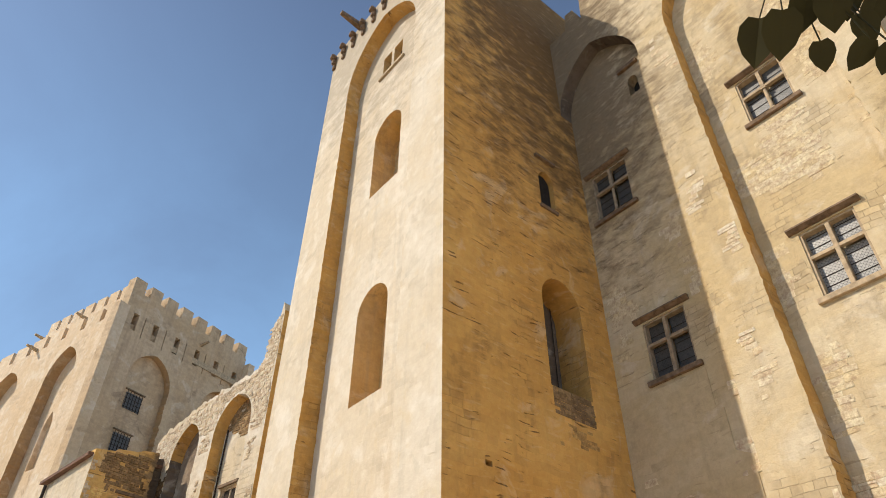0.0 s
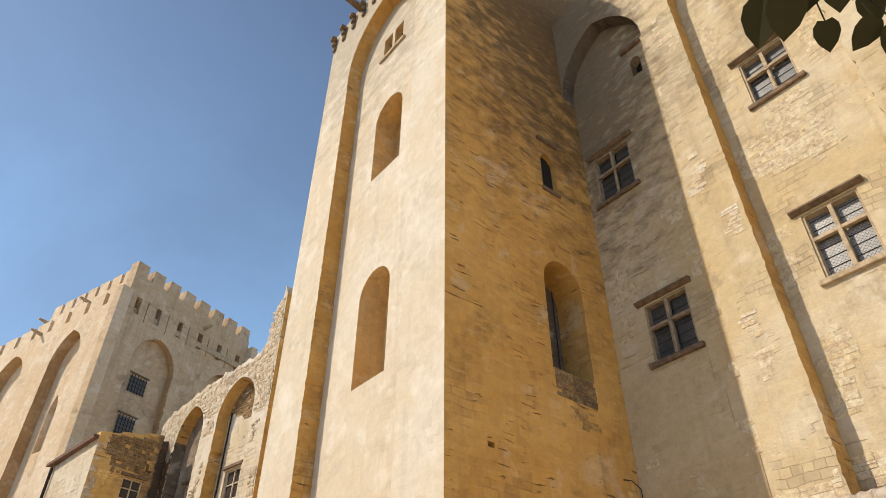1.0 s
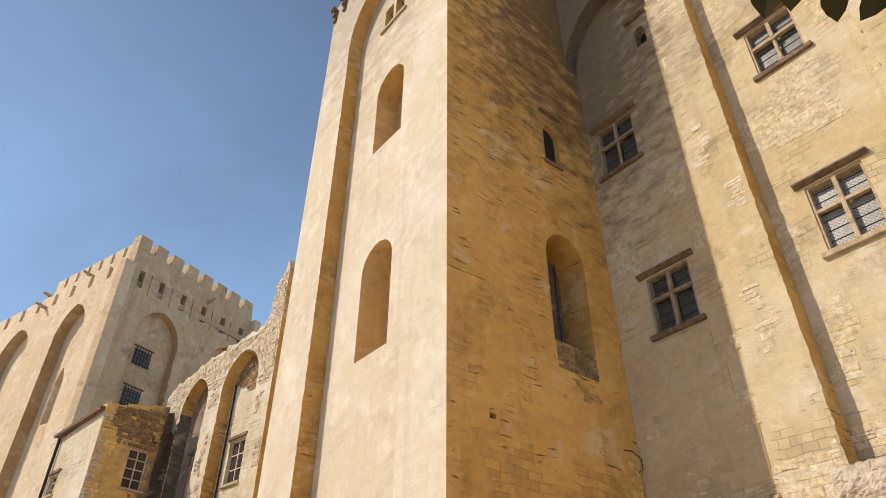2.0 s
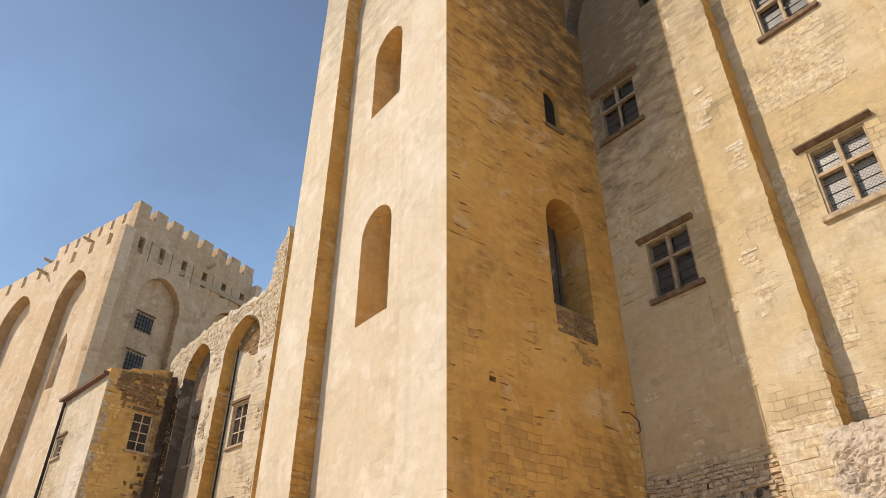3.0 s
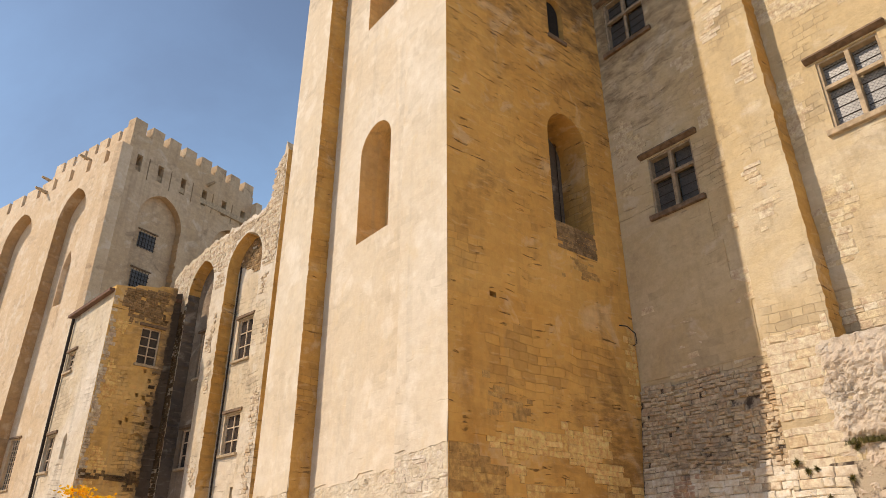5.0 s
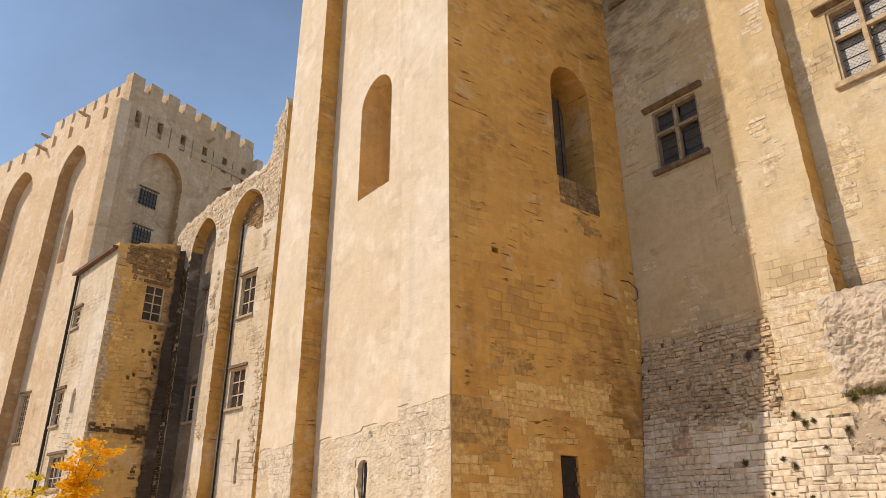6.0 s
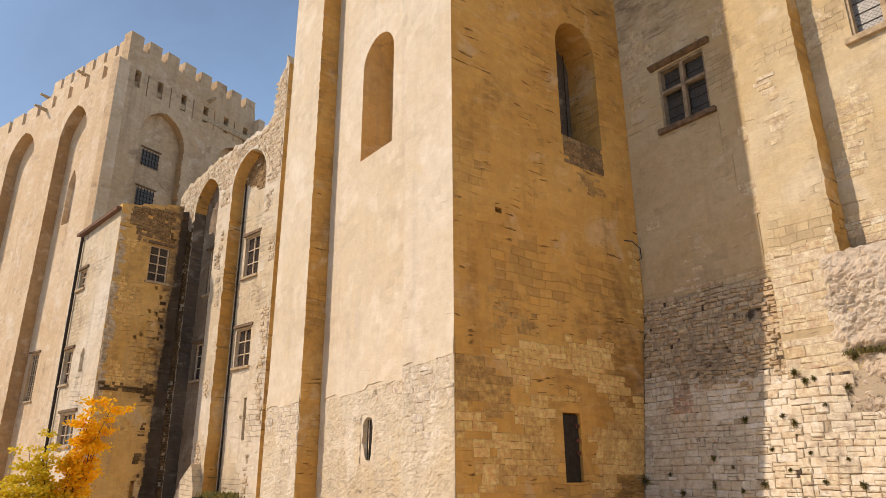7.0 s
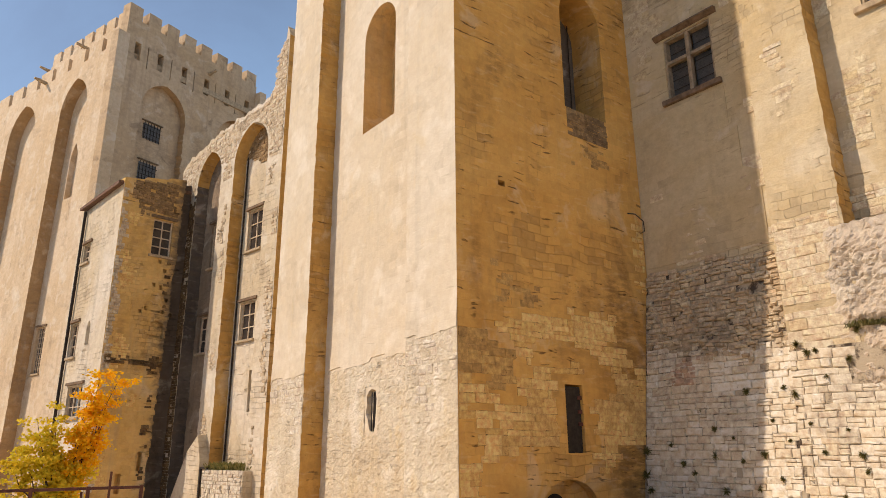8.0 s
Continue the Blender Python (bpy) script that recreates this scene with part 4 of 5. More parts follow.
def limb(bm, pts, r0, r1, seg=7):
    """A tapering round branch along points."""
    rings = []
    for i, p in enumerate(pts):
        d = (pts[min(i + 1, len(pts) - 1)] - pts[max(i - 1, 0)]).normalized()
        u = d.cross(Vector((0.3, 0.9, 0.2))).normalized()
        w = d.cross(u)
        r = r0 + (r1 - r0) * i / (len(pts) - 1)
        rings.append([bm.verts.new(p + (u * math.cos(6.2832 * k / seg) + w * math.sin(6.2832 * k / seg)) * r) for k in range(seg)])
    for a, b in zip(rings, rings[1:]):
        for k in range(seg):
            bm.faces.new((a[k], a[(k + 1) % seg], b[(k + 1) % seg], b[k]))
    bm.faces.new(rings[0]), bm.faces.new(rings[-1][::-1])


def wander(a, b, n, amp, rnd):
    return [a.lerp(b, i / n) + Vector((rnd.gauss(0, amp), rnd.gauss(0, amp), rnd.gauss(0, amp))) * (0 if i in (0, n) else 1) for i in range(n + 1)]


rr = random.Random(21)
TB = Vector((-8.05, -8.75, ground_z(-8.05, -8.75) - 0.1))
tree = thing("tree", "young tree with golden and yellow-green autumn leaves", "tree", at=TB)
bm = bmesh.new()
fork = TB + Vector((0.02, 0.1, 2.2))
limb(bm, wander(TB, fork, 5, 0.03, rr), 0.09, 0.06)
tips = []
# a tall golden leader and lower yellow-green boughs
for tgt, gold in (((-7.85, -7.65, 3.1), 1), ((-7.95, -7.9, 3.8), 1), ((-7.9, -7.4, 3.7), 1), ((-8.0, -8.1, 3.3), 1), ((-7.9, -7.6, 2.7), 1), ((-7.9, -7.9, 2.3), 1), ((-7.8, -8.2, 2.5), 1),
                  ((-8.2, -9.0, 2.6), 0), ((-8.1, -9.4, 2.5), 0), ((-8.3, -9.6, 1.6), 0), ((-8.2, -9.9, 1.2), 0), ((-7.9, -8.7, 1.4), 0), ((-7.9, -8.2, 1.0), 0), ((-8.3, -9.2, 0.8), 0), ((-8.0, -8.9, 2.2), 0), ((-8.2, -9.8, 0.5), 0)):
    tip = Vector(tgt)
    pts = wander(fork if not gold else fork + Vector((0, 0.1, 0.2)), tip, 6, 0.05, rr)
    limb(bm, pts, 0.035, 0.006, 5)
    tips.append((pts, gold))
part("trunk", bm, M_BARK, tree, None, "thin grey-brown trunk and boughs")
for want, mat, nm in ((1, M_LEAF_GOLD, "golden_crown"), (0, M_LEAF_LIME, "green_crown")):
    bm = bmesh.new()
    for pts, gold in tips:
        if gold != want:
            continue
        for _ in range(20):
            k = rr.randint(2, 6)
            sub = pts[k] + Vector((rr.gauss(0, 0.15), rr.gauss(0, 0.18), rr.gauss(0, 0.15)))
            for _ in range(38):
                leaf_quad(bm, sub + Vector((rr.gauss(0, 0.10), rr.gauss(0, 0.12), rr.gauss(0, 0.06))), rr.uniform(0.08, 0.135), rr)
    part("crown", bm, mat, tree, None, "golden-orange leaves" if want else "yellow-green leaves")

# ---- iron railing at the edge of the level ground ----
rail = thing("railing", "dark red-brown iron railing", "railing", at=(1.9, -10.4, 0))
ra, rb = Vector((1.6, -13.2, 0)), Vector((2.06, -8.96, 0))
rd = (rb - ra).normalized()
W_RAIL = Matrix.Translation(ra) @ Matrix.Rotation(math.atan2(rd.y, rd.x), 4, "Z")
RL = (rb - ra).length
for z0 in (1.0, 0.72):
    part("rail", soft_box(0, RL, -0.025, 0.025, z0, z0 + 0.05, 0.008), M_RUST, rail, W_RAIL)
for k in range(6):
    x = RL * k / 5
    part("post", soft_box(x - 0.03, x + 0.03, -0.06, -0.027, 0, 1.06, 0.006), M_RUST, rail, W_RAIL)
for x, top in ((RL - 0.52, 1.3), (RL - 0.95, 0.98)):
    part("post", soft_box(x - 0.02, x + 0.02, -0.055, -0.027, 0, top, 0.006), M_RUST, rail, W_RAIL)

# ---- broad-leaved tree over the camera; unseen crown added to shade its twig ----
rr = random.Random(8)
T2B = Vector((12.6, -17.2, 0.0))
shade_tree = thing("tree", "broad-leaved tree reaching over the path, dark in shade", "tree", at=T2B)
bm = bmesh.new()
forkb = Vector((12.8, -16.6, 4.2))
limb(bm, wander(T2B - Vector((0, 0, 0.2)), forkb, 6, 0.04, rr), 0.20, 0.14, 10)
leaf_at = []
near_tip = Vector((15.45, -10.90, 4.02))
mid_p = Vector((14.6, -13.2, 5.3))
pts = wander(forkb, mid_p, 5, 0.06, rr) + wander(mid_p, near_tip, 6, 0.03, rr)[1:]
limb(bm, pts, 0.08, 0.008, 7)
for k in range(16):
    a = 6.283 * k / 16
    tip = Vector((13.0 + 2.6 * math.cos(a) * rr.uniform(0.5, 1), -15.6 + 2.2 * math.sin(a) * rr.uniform(0.5, 1), 6.6 + rr.uniform(-1.2, 1.6)))
    q = wander(forkb, tip, 5, 0.10, rr)
    limb(bm, q, 0.06, 0.01, 6)
    for p in q[2:]:
        leaf_at += [p + Vector((rr.gauss(0, 0.45), rr.gauss(0, 0.4), rr.gauss(0, 0.35))) for _ in range(26)]
part("trunk", bm, M_BARK, shade_tree, None)


def broad_leaf(bm, c, size, way, up):
    """A heart-shaped leaf hanging along way, its face towards up."""
    s = way.cross(up).normalized()
    shape = ((0.0, 0.0), (0.22, -0.05), (0.38, 0.15), (0.41, 0.42), (0.28, 0.74), (0.0, 1.05))
    mid = [bm.verts.new(c + way * size * t) for _, t in shape]
    for sg in (1, -1):
        rim = [bm.verts.new(c + way * size * t + s * sg * size * w + up * size * 0.16 * w) for w, t in shape[1:-1]]
        bm.faces.new((mid[0], rim[0], rim[1], mid[2]))
        bm.faces.new((mid[2], rim[1], rim[2], mid[3]))
        bm.faces.new((mid[3], rim[2], rim[3], mid[4]))
        bm.faces.new((mid[4], rim[3], mid[5]))


bm = bmesh.new()
for p in leaf_at:
    w = Vector((rr.gauss(0, 0.6), rr.gauss(0, 0.6), -1)).normalized()
    broad_leaf(bm, p, rr.uniform(0.12, 0.2), w, w.orthogonal().normalized())
part("crown", bm, M_LEAF_DARK, shade_tree, None, "unseen crown of broad dark green leaves, shading the twig")
# (stalk end, tip) of the leaves on the lowest twig
SPRAY = (
    ((15.275, -10.942, 3.685), (15.157, -10.839, 3.578)), ((15.344, -10.951, 3.638), (15.236, -10.843, 3.530)),
    ((15.423, -10.885, 3.722), (15.325, -10.796, 3.637)), ((15.477, -10.887, 3.663), (15.399, -10.777, 3.562)),
    ((15.362, -10.797, 3.576), (15.316, -10.720, 3.498)), ((15.481, -10.762, 3.485), (15.369, -10.727, 3.441)), ((15.490, -10.779, 3.598), (15.456, -10.688, 3.509)),
    ((15.564, -10.732, 3.665), (15.457, -10.670, 3.603)), ((15.518, -10.809, 3.730), (15.439, -10.715, 3.644)),
    ((15.512, -10.727, 3.453), (15.433, -10.677, 3.396)))
for stalk, tip in SPRAY:
    bm = bmesh.new()
    stalk, tip = Vector(stalk), Vector(tip)
    way = (tip - stalk).normalized()
    face = Vector((0.1, -0.6, -0.8)) + Vector((rr.gauss(0, 0.22), rr.gauss(0, 0.22), rr.gauss(0, 0.22)))
    face = (face - way * face.dot(way)).normalized()
    broad_leaf(bm, stalk.lerp(tip, 0.12), (tip - stalk).length * 0.82, way, face)
    limb(bm, wander(stalk.lerp(tip, 0.12), pts[-1], 3, 0.01, rr), 0.003, 0.003, 4)
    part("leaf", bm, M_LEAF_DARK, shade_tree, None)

# ---- weeds rooted in the joints ----
rr = random.Random(4)
WEEDS = ((W_FOOT, 5.75, 0.12, 0.34), (W_FOOT, 6.05, -0.14, 0.32), (W_FOOT, 6.3, -0.1, 0.22), (W_FOOT, 7.2, -0.45, 0.30), (W_FOOT, 5.55, -1.35, 0.30), (W_BASE, 3.9, -4.95, 0.30), (W_BASE, 2.75, -6.1, 0.28),
         (W_BASE, 2.75, -6.95, 0.34), (W_FOOT, 7.2, -3.1, 0.30), (W_FOOT, 7.25, -3.5, 0.2), (W_BASE, 0.3, -8.1, 0.34), (W_BASE, 0.12, -6.8, 0.5), (W_BASE, 0.12, -7.6, 0.5), (W_BASE, 3.1, -8.0, 0.36),
         (W_BASE, 5.1, -4.9, 0.22), (W_BASE, 1.6, -7.2, 0.3), (W_BASE, 2.0, -7.5, 0.25), (W_BASE, 4.4, -6.9, 0.3), (W_BASE, 3.7, -7.1, 0.22), (W_FOOT, 6.2, -3.0, 0.2), (W_FOOT, 7.5, 0.35, 0.25),
         (W_FOOT, 6.5, -0.9, 0.2), (W_FOOT, 5.9, -2.2, 0.16), (W_FOOT, 6.9, -2.4, 0.16), (W_FOOT, 8.2, -2.9, 0.24), (W_FOOT, 8.6, -1.9, 0.18), (W_FOOT, 7.9, -4.0, 0.2), (W_FOOT, 6.6, -4.2, 0.18),
         (W_BASE, 4.7, -5.9, 0.18), (W_BASE, 4.9, -7.6, 0.2), (W_BASE, 3.4, -6.4, 0.15), (W_BASE, 2.2, -5.5, 0.16), (W_BASE, 1.1, -6.6, 0.2), (W_BASE, 4.2, -7.9, 0.25), (W_BASE, 5.2, -6.5, 0.16))
for m, x, z, size in WEEDS:
    bm = bmesh.new()
    for _ in range(110):
        a = Vector((rr.gauss(0, 0.7), -abs(rr.gauss(0.2, 0.5)), rr.gauss(-0.15, 0.7))).normalized() * size * rr.uniform(0.15, 0.62)
        w = Vector((rr.gauss(0, 1), rr.gauss(0, 1), rr.gauss(0, 1))).normalized() * rr.uniform(0.008, 0.018)
        bm.faces.new([bm.verts.new(v) for v in (-w, w, a * 0.7 + w, a)])
    weed = part("wall_plant", bm, M_WEED, None, shift(m, x=x, y=-0.05, z=z))
    tagged(weed, "tuft of weeds rooted in a masonry joint", "plant", group="weeds on the wall")
bm = bmesh.new()
for _ in range(40):
    blades(bm, rr.uniform(7.3, 9.5), rr.uniform(-1.12, -0.95), 4.92, 10, 0.22, 0.1, rr, 0.012)
g2 = part("grass", bm, M_WEED, None, W_WING)
tagged(g2, "grass tufts on the rock ledge", "grass", kind="stuff")
bm = bmesh.new()
limb(bm, [Vector((8.55, -0.05, 10.45)), Vector((8.8, -0.22, 10.42)), Vector((9.25, -0.25, 10.2)), Vector((9.27, -0.25, 9.8)), Vector((9.27, -0.05, 9.75))], 0.025, 0.02, 6)
part("iron_bracket", bm, M_IRON, side, W_SIDE, "bent iron bracket")


# ---- coursed blocks of the bare masonry ----
def block_meshes(material, seed, tag):
    """A dozen worn blocks of unit size, back at y = 0 and face at y = -1."""
    rnd = random.Random(seed)
    made = []
    for k in range(12):
        bm = bmesh.new()
        ring = [(-0.5, -0.5), (0, -0.5), (0.5, -0.5), (0.5, 0), (0.5, 0.5), (0, 0.5), (-0.5, 0.5), (-0.5, 0)]
        back = [bm.verts.new((x, 0, z)) for x, z in ring]
        sk = rnd.uniform(-0.05, 0.05)
        rim = [bm.verts.new((x * 0.97 + rnd.uniform(-0.035, 0.035), -0.5 + rnd.uniform(-0.25, 0.25), z * 0.95 + sk * x + rnd.uniform(-0.06, 0.06))) for x, z in ring]
        top = [bm.verts.new((v.co.x * 0.86 + rnd.uniform(-0.05, 0.05), -1 + rnd.uniform(-0.35, 0.25), v.co.z * 0.78 + rnd.uniform(-0.08, 0.08))) for v in rim]
        mid = bm.verts.new((rnd.uniform(-0.15, 0.15), -1.05 + rnd.uniform(-0.2, 0.15), rnd.uniform(-0.1, 0.1)))
        for i in range(8):
            j = (i + 1) % 8
            bm.faces.new((back[i], back[j], rim[j], rim[i])), bm.faces.new((rim[i], rim[j], top[j], top[i])), bm.faces.new((top[i], top[j], mid))
        bmesh.ops.recalc_face_normals(bm, faces=bm.faces)
        me = bpy.data.meshes.new(tag)
        bm.to_mesh(me)
        bm.free()
        me.materials.append(material)
        made.append(me)
    return made


def courses(parent, m, x0, x1, z0, z1, meshes, seed, keep, proud=0.04, h=0.27, near=None, length=(0.30, 0.75), gap=0.022, limit=300, bed=None, wave=0.05, sneck=0.14):
    """Lay blocks in uneven courses where keep(x, z) holds; the ones nearest to near are pieces of their own, the rest one mesh."""
    rnd = random.Random(seed)
    laid, z = [], z0
    while z < z1:
        ch = h * rnd.uniform(0.7, 1.25)
        x = x0 + rnd.uniform(-0.4, 0)
        while x < x1:
            w = rnd.uniform(*length) * (0.75 if rnd.random() < 0.2 else 1)
            a, b = max(x, x0), min(x + w, x1)
            cx, cz = (a + b) / 2, z + ch / 2
            if b - a > 0.12 and keep(cx, cz) and keep(a + 0.03, cz) and keep(b - 0.03, cz) and rnd.random() > 0.02:
                g = gap * rnd.uniform(0.6, 1.6)
                cz += wave * noise.noise(Vector((cx * 0.45, cz * 0.3, seed)))
                if ch > 0.19 and rnd.random() < sneck:
                    cut = rnd.uniform(0.4, 0.6)
                    low_h, top_z = ch * cut, cz + ch * cut / 2
                    laid.append((cx, top_z, b - a - g, ch - low_h - g, proud * rnd.choice((0.6, 1.0, 1.4)), rnd.randrange(len(meshes)), rnd.gauss(0, 1.5)))
                    cz, hh = cz - (ch - low_h) / 2, low_h - g
                else:
                    hh = ch - g
                laid.append((cx, cz, b - a - g, hh, proud * rnd.choice((0.3, 0.6, 1.0, 1.0, 1.3, 1.9)), rnd.randrange(len(meshes)), rnd.gauss(0, 1.9)))
            x += w
        z += ch
    nx, nz = near
    laid.sort(key=lambda s: (s[0] - nx) ** 2 + (s[1] - nz) ** 2)
    if bed:
        back_bm = bmesh.new()
        for cx, cz, w, hh, *_ in laid:
            y = -0.0035 - 0.002 * rnd.random()
            a, b, e = w / 2 + gap * 1.3, hh / 2 + gap * 1.3, rnd.uniform(-0.01, 0.01)
            back_bm.faces.new([back_bm.verts.new(v) for v in ((cx - a, y, cz - b + e), (cx + a, y, cz - b - e), (cx + a, y, cz + b - e), (cx - a, y, cz + b + e))])
        mb = part("mortar_bed", back_bm, bed, parent, m)
        tagged(mb, "crumbling joints between the blocks", kind="stuff")
    rest = bmesh.new()
    for i, (cx, cz, w, hh, pr, k, tilt) in enumerate(laid):
        lm = Matrix.Translation((cx, -0.006, cz)) @ Matrix.Rotation(radians(tilt), 4, "Y") @ Matrix.Diagonal((w, pr, hh, 1))
        if i < limit:
            hang("stone", meshes[k], parent, m @ lm)
        else:
            tmp = len(rest.verts)
            rest.from_mesh(meshes[k])
            rest.verts.ensure_lookup_table()
            for v in rest.verts[tmp:]:
                v.co = lm @ v.co
    if len(rest.verts):
        r = part("stonework", rest, meshes[0].materials[0], parent, m)
        tagged(r, "further blocks of the same masonry", kind="stuff")
    else:
        rest.free()
    return len(laid)


def ragged_top(base_z, amp, seed):
    return lambda x: base_z + amp * noise.noise(Vector((x * 0.8, seed, 0))) + 0.5 * amp * noise.noise(Vector((x * 3.1, seed, 5)))


BLOCKS = {nm: block_meshes(mat, 1 + k, "stone") for k, (nm, mat) in enumerate((
    ("grey", M_RUBBLE), ("pale", M_RUBBLE_P), ("ochre", M_RUBBLE_O), ("soot", M_RUBBLE_D), ("dusk", M_RUBBLE_G), ("ruin", M_RUBBLE_R),
    ("brown", M_RUBBLE_B), ("smoke", M_RUBBLE_S), ("warm", M_RUBBLE_W), ("wall", M_RUBBLE_A), ("red", M_RUBBLE_K)))}
B_GREY, B_PALE, B_OCHRE, B_SOOT_SHADE, B_DUSK, B_RUIN, B_BROWN, B_SMOKE, B_WARM, B_WALL, B_RED = BLOCKS.values()
top_a = ragged_top(-0.15, 0.25, 1.0)
seam = lambda x: -3.3 + 0.9 * noise.noise(Vector((x * 0.9, 4, 4))) + 0.5 * noise.noise(Vector((x * 3, 4, 9)))
reddish = lambda x, z: ((x - 1.5) / 0.9) ** 2 + ((z + 4.0) / 0.8) ** 2 + 0.9 * noise.noise(Vector((x * 1.5, z * 1.5, 2))) < 0.7
courses(base, W_BASE, 0.05, 5.48, -9.0, -2.2, B_GREY, 31, lambda x, z: z < seam(x), 0.034, 0.235, (4.0, -5.5), (0.16, 0.68), 0.008, wave=0.10, sneck=0.2)
courses(base, W_BASE, 0.3, 3.2, -5.4, -2.6, B_RED, 131, reddish, 0.062, 0.2, (1.5, -4.0), (0.16, 0.5), 0.008, 60, wave=0.10)
courses(base, W_BASE, 0.05, 5.48, -4.4, 0.1, B_DUSK, 41, lambda x, z: seam(x) - 0.3 < z < top_a(x), 0.055, 0.17, (3.0, -1.5), (0.10, 0.48), 0.010, 200, wave=0.22, sneck=0.3)
top_b = ragged_top(-0.1, 0.3, 2.0)
courses(foot, W_FOOT, 5.5, 11.5, -5.5, 0.2, B_GREY, 32, lambda x, z: z < top_b(x) and not (x > 7.3 + 0.5 * noise.noise(Vector((z * 2, 1, 1))) and z > -1.2 + 0.4 * noise.noise(Vector((x, 3, 1)))), 0.036, 0.25, (6.5, -2.5), (0.18, 0.75), 0.008, wave=0.08, sneck=0.2)
f_top = lambda x: 5.12 + 0.055 * x
keep_panel = lambda x, z: f_top(x) - 0.55 - 0.7 * max(0.0, noise.noise(Vector((x * 0.8, 1, 1)))) - 0.5 * (x > -3.6) < z < f_top(x) and noise.noise(Vector((x * 1.1, z, 4))) > -0.25 and not (-6.75 < x < -5.7 and 2.0 < z < 4.0) 
courses(panel, P_PANEL, -9.85, -1.0, -2.0, 5.3, B_PALE, 33, keep_panel, 0.010, 0.27, (-5.5, 2.5), (0.25, 0.9), 0.006)
for x0, x1, sd in ((-13.05, -9.95, 34), (-2.65, -0.02, 35)):
    courses(front, shift(W_FRONT, y=-0.004), x0, x1, -2.0, 5.3, B_PALE, sd, lambda x, z: f_top(x) - 1.6 - 2.0 * noise.noise(Vector((x * 0.8, z * 0.5, 1))) < z < f_top(x), 0.02, 0.26, (x1, 3), (0.25, 0.8), 0.007, 150)
def render_lip(parent, m, x0, x1, line=None, mat=None):
    """The lower edge of the render, standing a finger's width off the bare stone."""
    bm = bmesh.new()
    n = int((x1 - x0) / 0.18)
    rows = []
    for i in range(n + 1):
        x = x0 + (x1 - x0) * i / n
        z = line(x) if line else f_top(x) + 0.06 * noise.noise(Vector((x * 2.3, 5, 5))) + (0.14 if math.sin(x * 1.9) > 0.55 else 0.0) + 0.05 * noise.noise(Vector((x * 7.0, 1, 5)))
        rows.append([bm.verts.new(v) for v in ((x, 0.0, z), (x, -0.035, z + 0.01), (x, -0.03, z + 0.12), (x, -0.002, z + 0.9))])
    for a, b in zip(rows, rows[1:]):
        for k in range(3):
            bm.faces.new((a[k], b[k], b[k + 1], a[k + 1]))
    bmesh.ops.recalc_face_normals(bm, faces=bm.faces)
    return part("render_edge", bm, mat or M_LIT, parent, m)


def worn_skin(parent, m, x0, x1, z0, avoid=None):
    """Lime-washed rubble below the render: a lumpy face a few centimetres deep."""
    bm = bmesh.new()
    step = 0.06
    nx, nz = int((x1 - x0) / step), int((5.2 - z0) / step)
    grid = {}
    for i in range(nx + 1):
        for j in range(nz + 1):
            x, z = x0 + (x1 - x0) * i / nx, z0 + step * j
            if z > f_top(x) + 0.05 or (avoid and avoid(x, z)):
                continue
            p = Vector((x, 1.0, z))
            lump = noise.fractal(Vector((x * 2.0, 0, z * 3.4)), 0.8, 2.0, 5)
            bedding = abs(noise.noise(Vector((x * 1.6, 2, z * 4.2))))
            edge = min(1.0, (x - x0) / 0.06, (x1 - x) / 0.06)
            y = -0.006 - max(0.0, 0.016 + 0.024 * lump - 0.025 * (bedding < 0.05) + 0.014 * noise.noise(p * 9)) * (0.4 + 0.6 * edge)
            grid[i, j] = bm.verts.new((x, y, z + 0.01 * noise.noise(p * 5)))
    for i in range(nx):
        for j in range(nz):
            q = [grid.get(k) for k in ((i, j), (i + 1, j), (i + 1, j + 1), (i, j + 1))]
            if all(q):
                bm.faces.new(q)
    return part("worn_face", bm, M_SKIN, parent, m, "lime-washed rubble below the render")


worn_skin(panel, P_PANEL, -9.85, -1.0, -2.0, lambda x, z: -6.62 < x < -5.8 and 2.15 < z < 3.82)
worn_skin(front, shift(W_FRONT, y=-0.004), -13.08, -9.92, -2.0)
worn_skin(front, shift(W_FRONT, y=-0.004), -2.68, -0.005, -2.0)
render_lip(panel, P_PANEL, -9.85, -1.0)
render_lip(front, shift(W_FRONT, y=-0.004), -13.08, -9.92)
render_lip(front, shift(W_FRONT, y=-0.004), -2.68, -0.01)
o_step = lambda x: 5.15 + (0.0 if x < 0.85 else 0.3 if x < 2.2 else 0.75 if x < 4.6 else 1.1)
o_top = lambda x: o_step(x) + (0.0 if x < 2.2 else 0.3 * noise.noise(Vector((x * 1.7, 9, 0))))
clear_side = lambda x, z: z < o_top(x) and not (4.25 < x < 5.6 and 1.3 < z < 3.95) and not (3.0 < x < 6.0 and z < 0.9)
brown_side = lambda x, z: ((x - 0.9) / 1.9) ** 2 + ((z - 4.3) / 1.0) ** 2 + 1.1 * noise.noise(Vector((x * 0.8, z * 0.9, 21))) < 0.8
bare_side = lambda x, z: noise.noise(Vector((x * 0.55, z * 0.75, 2.0))) < (0.30 if z > 1.7 else -0.05)
courses(side, W_SIDE, 0.03, 8.9, -0.6, 6.8, B_OCHRE, 36, lambda x, z: clear_side(x, z) and bare_side(x, z) and not brown_side(x, z), 0.016, 0.25, (4.0, 3.0), (0.22, 0.85), 0.007, bed=M_MORTAR_OCHRE, wave=0.06, sneck=0.1)
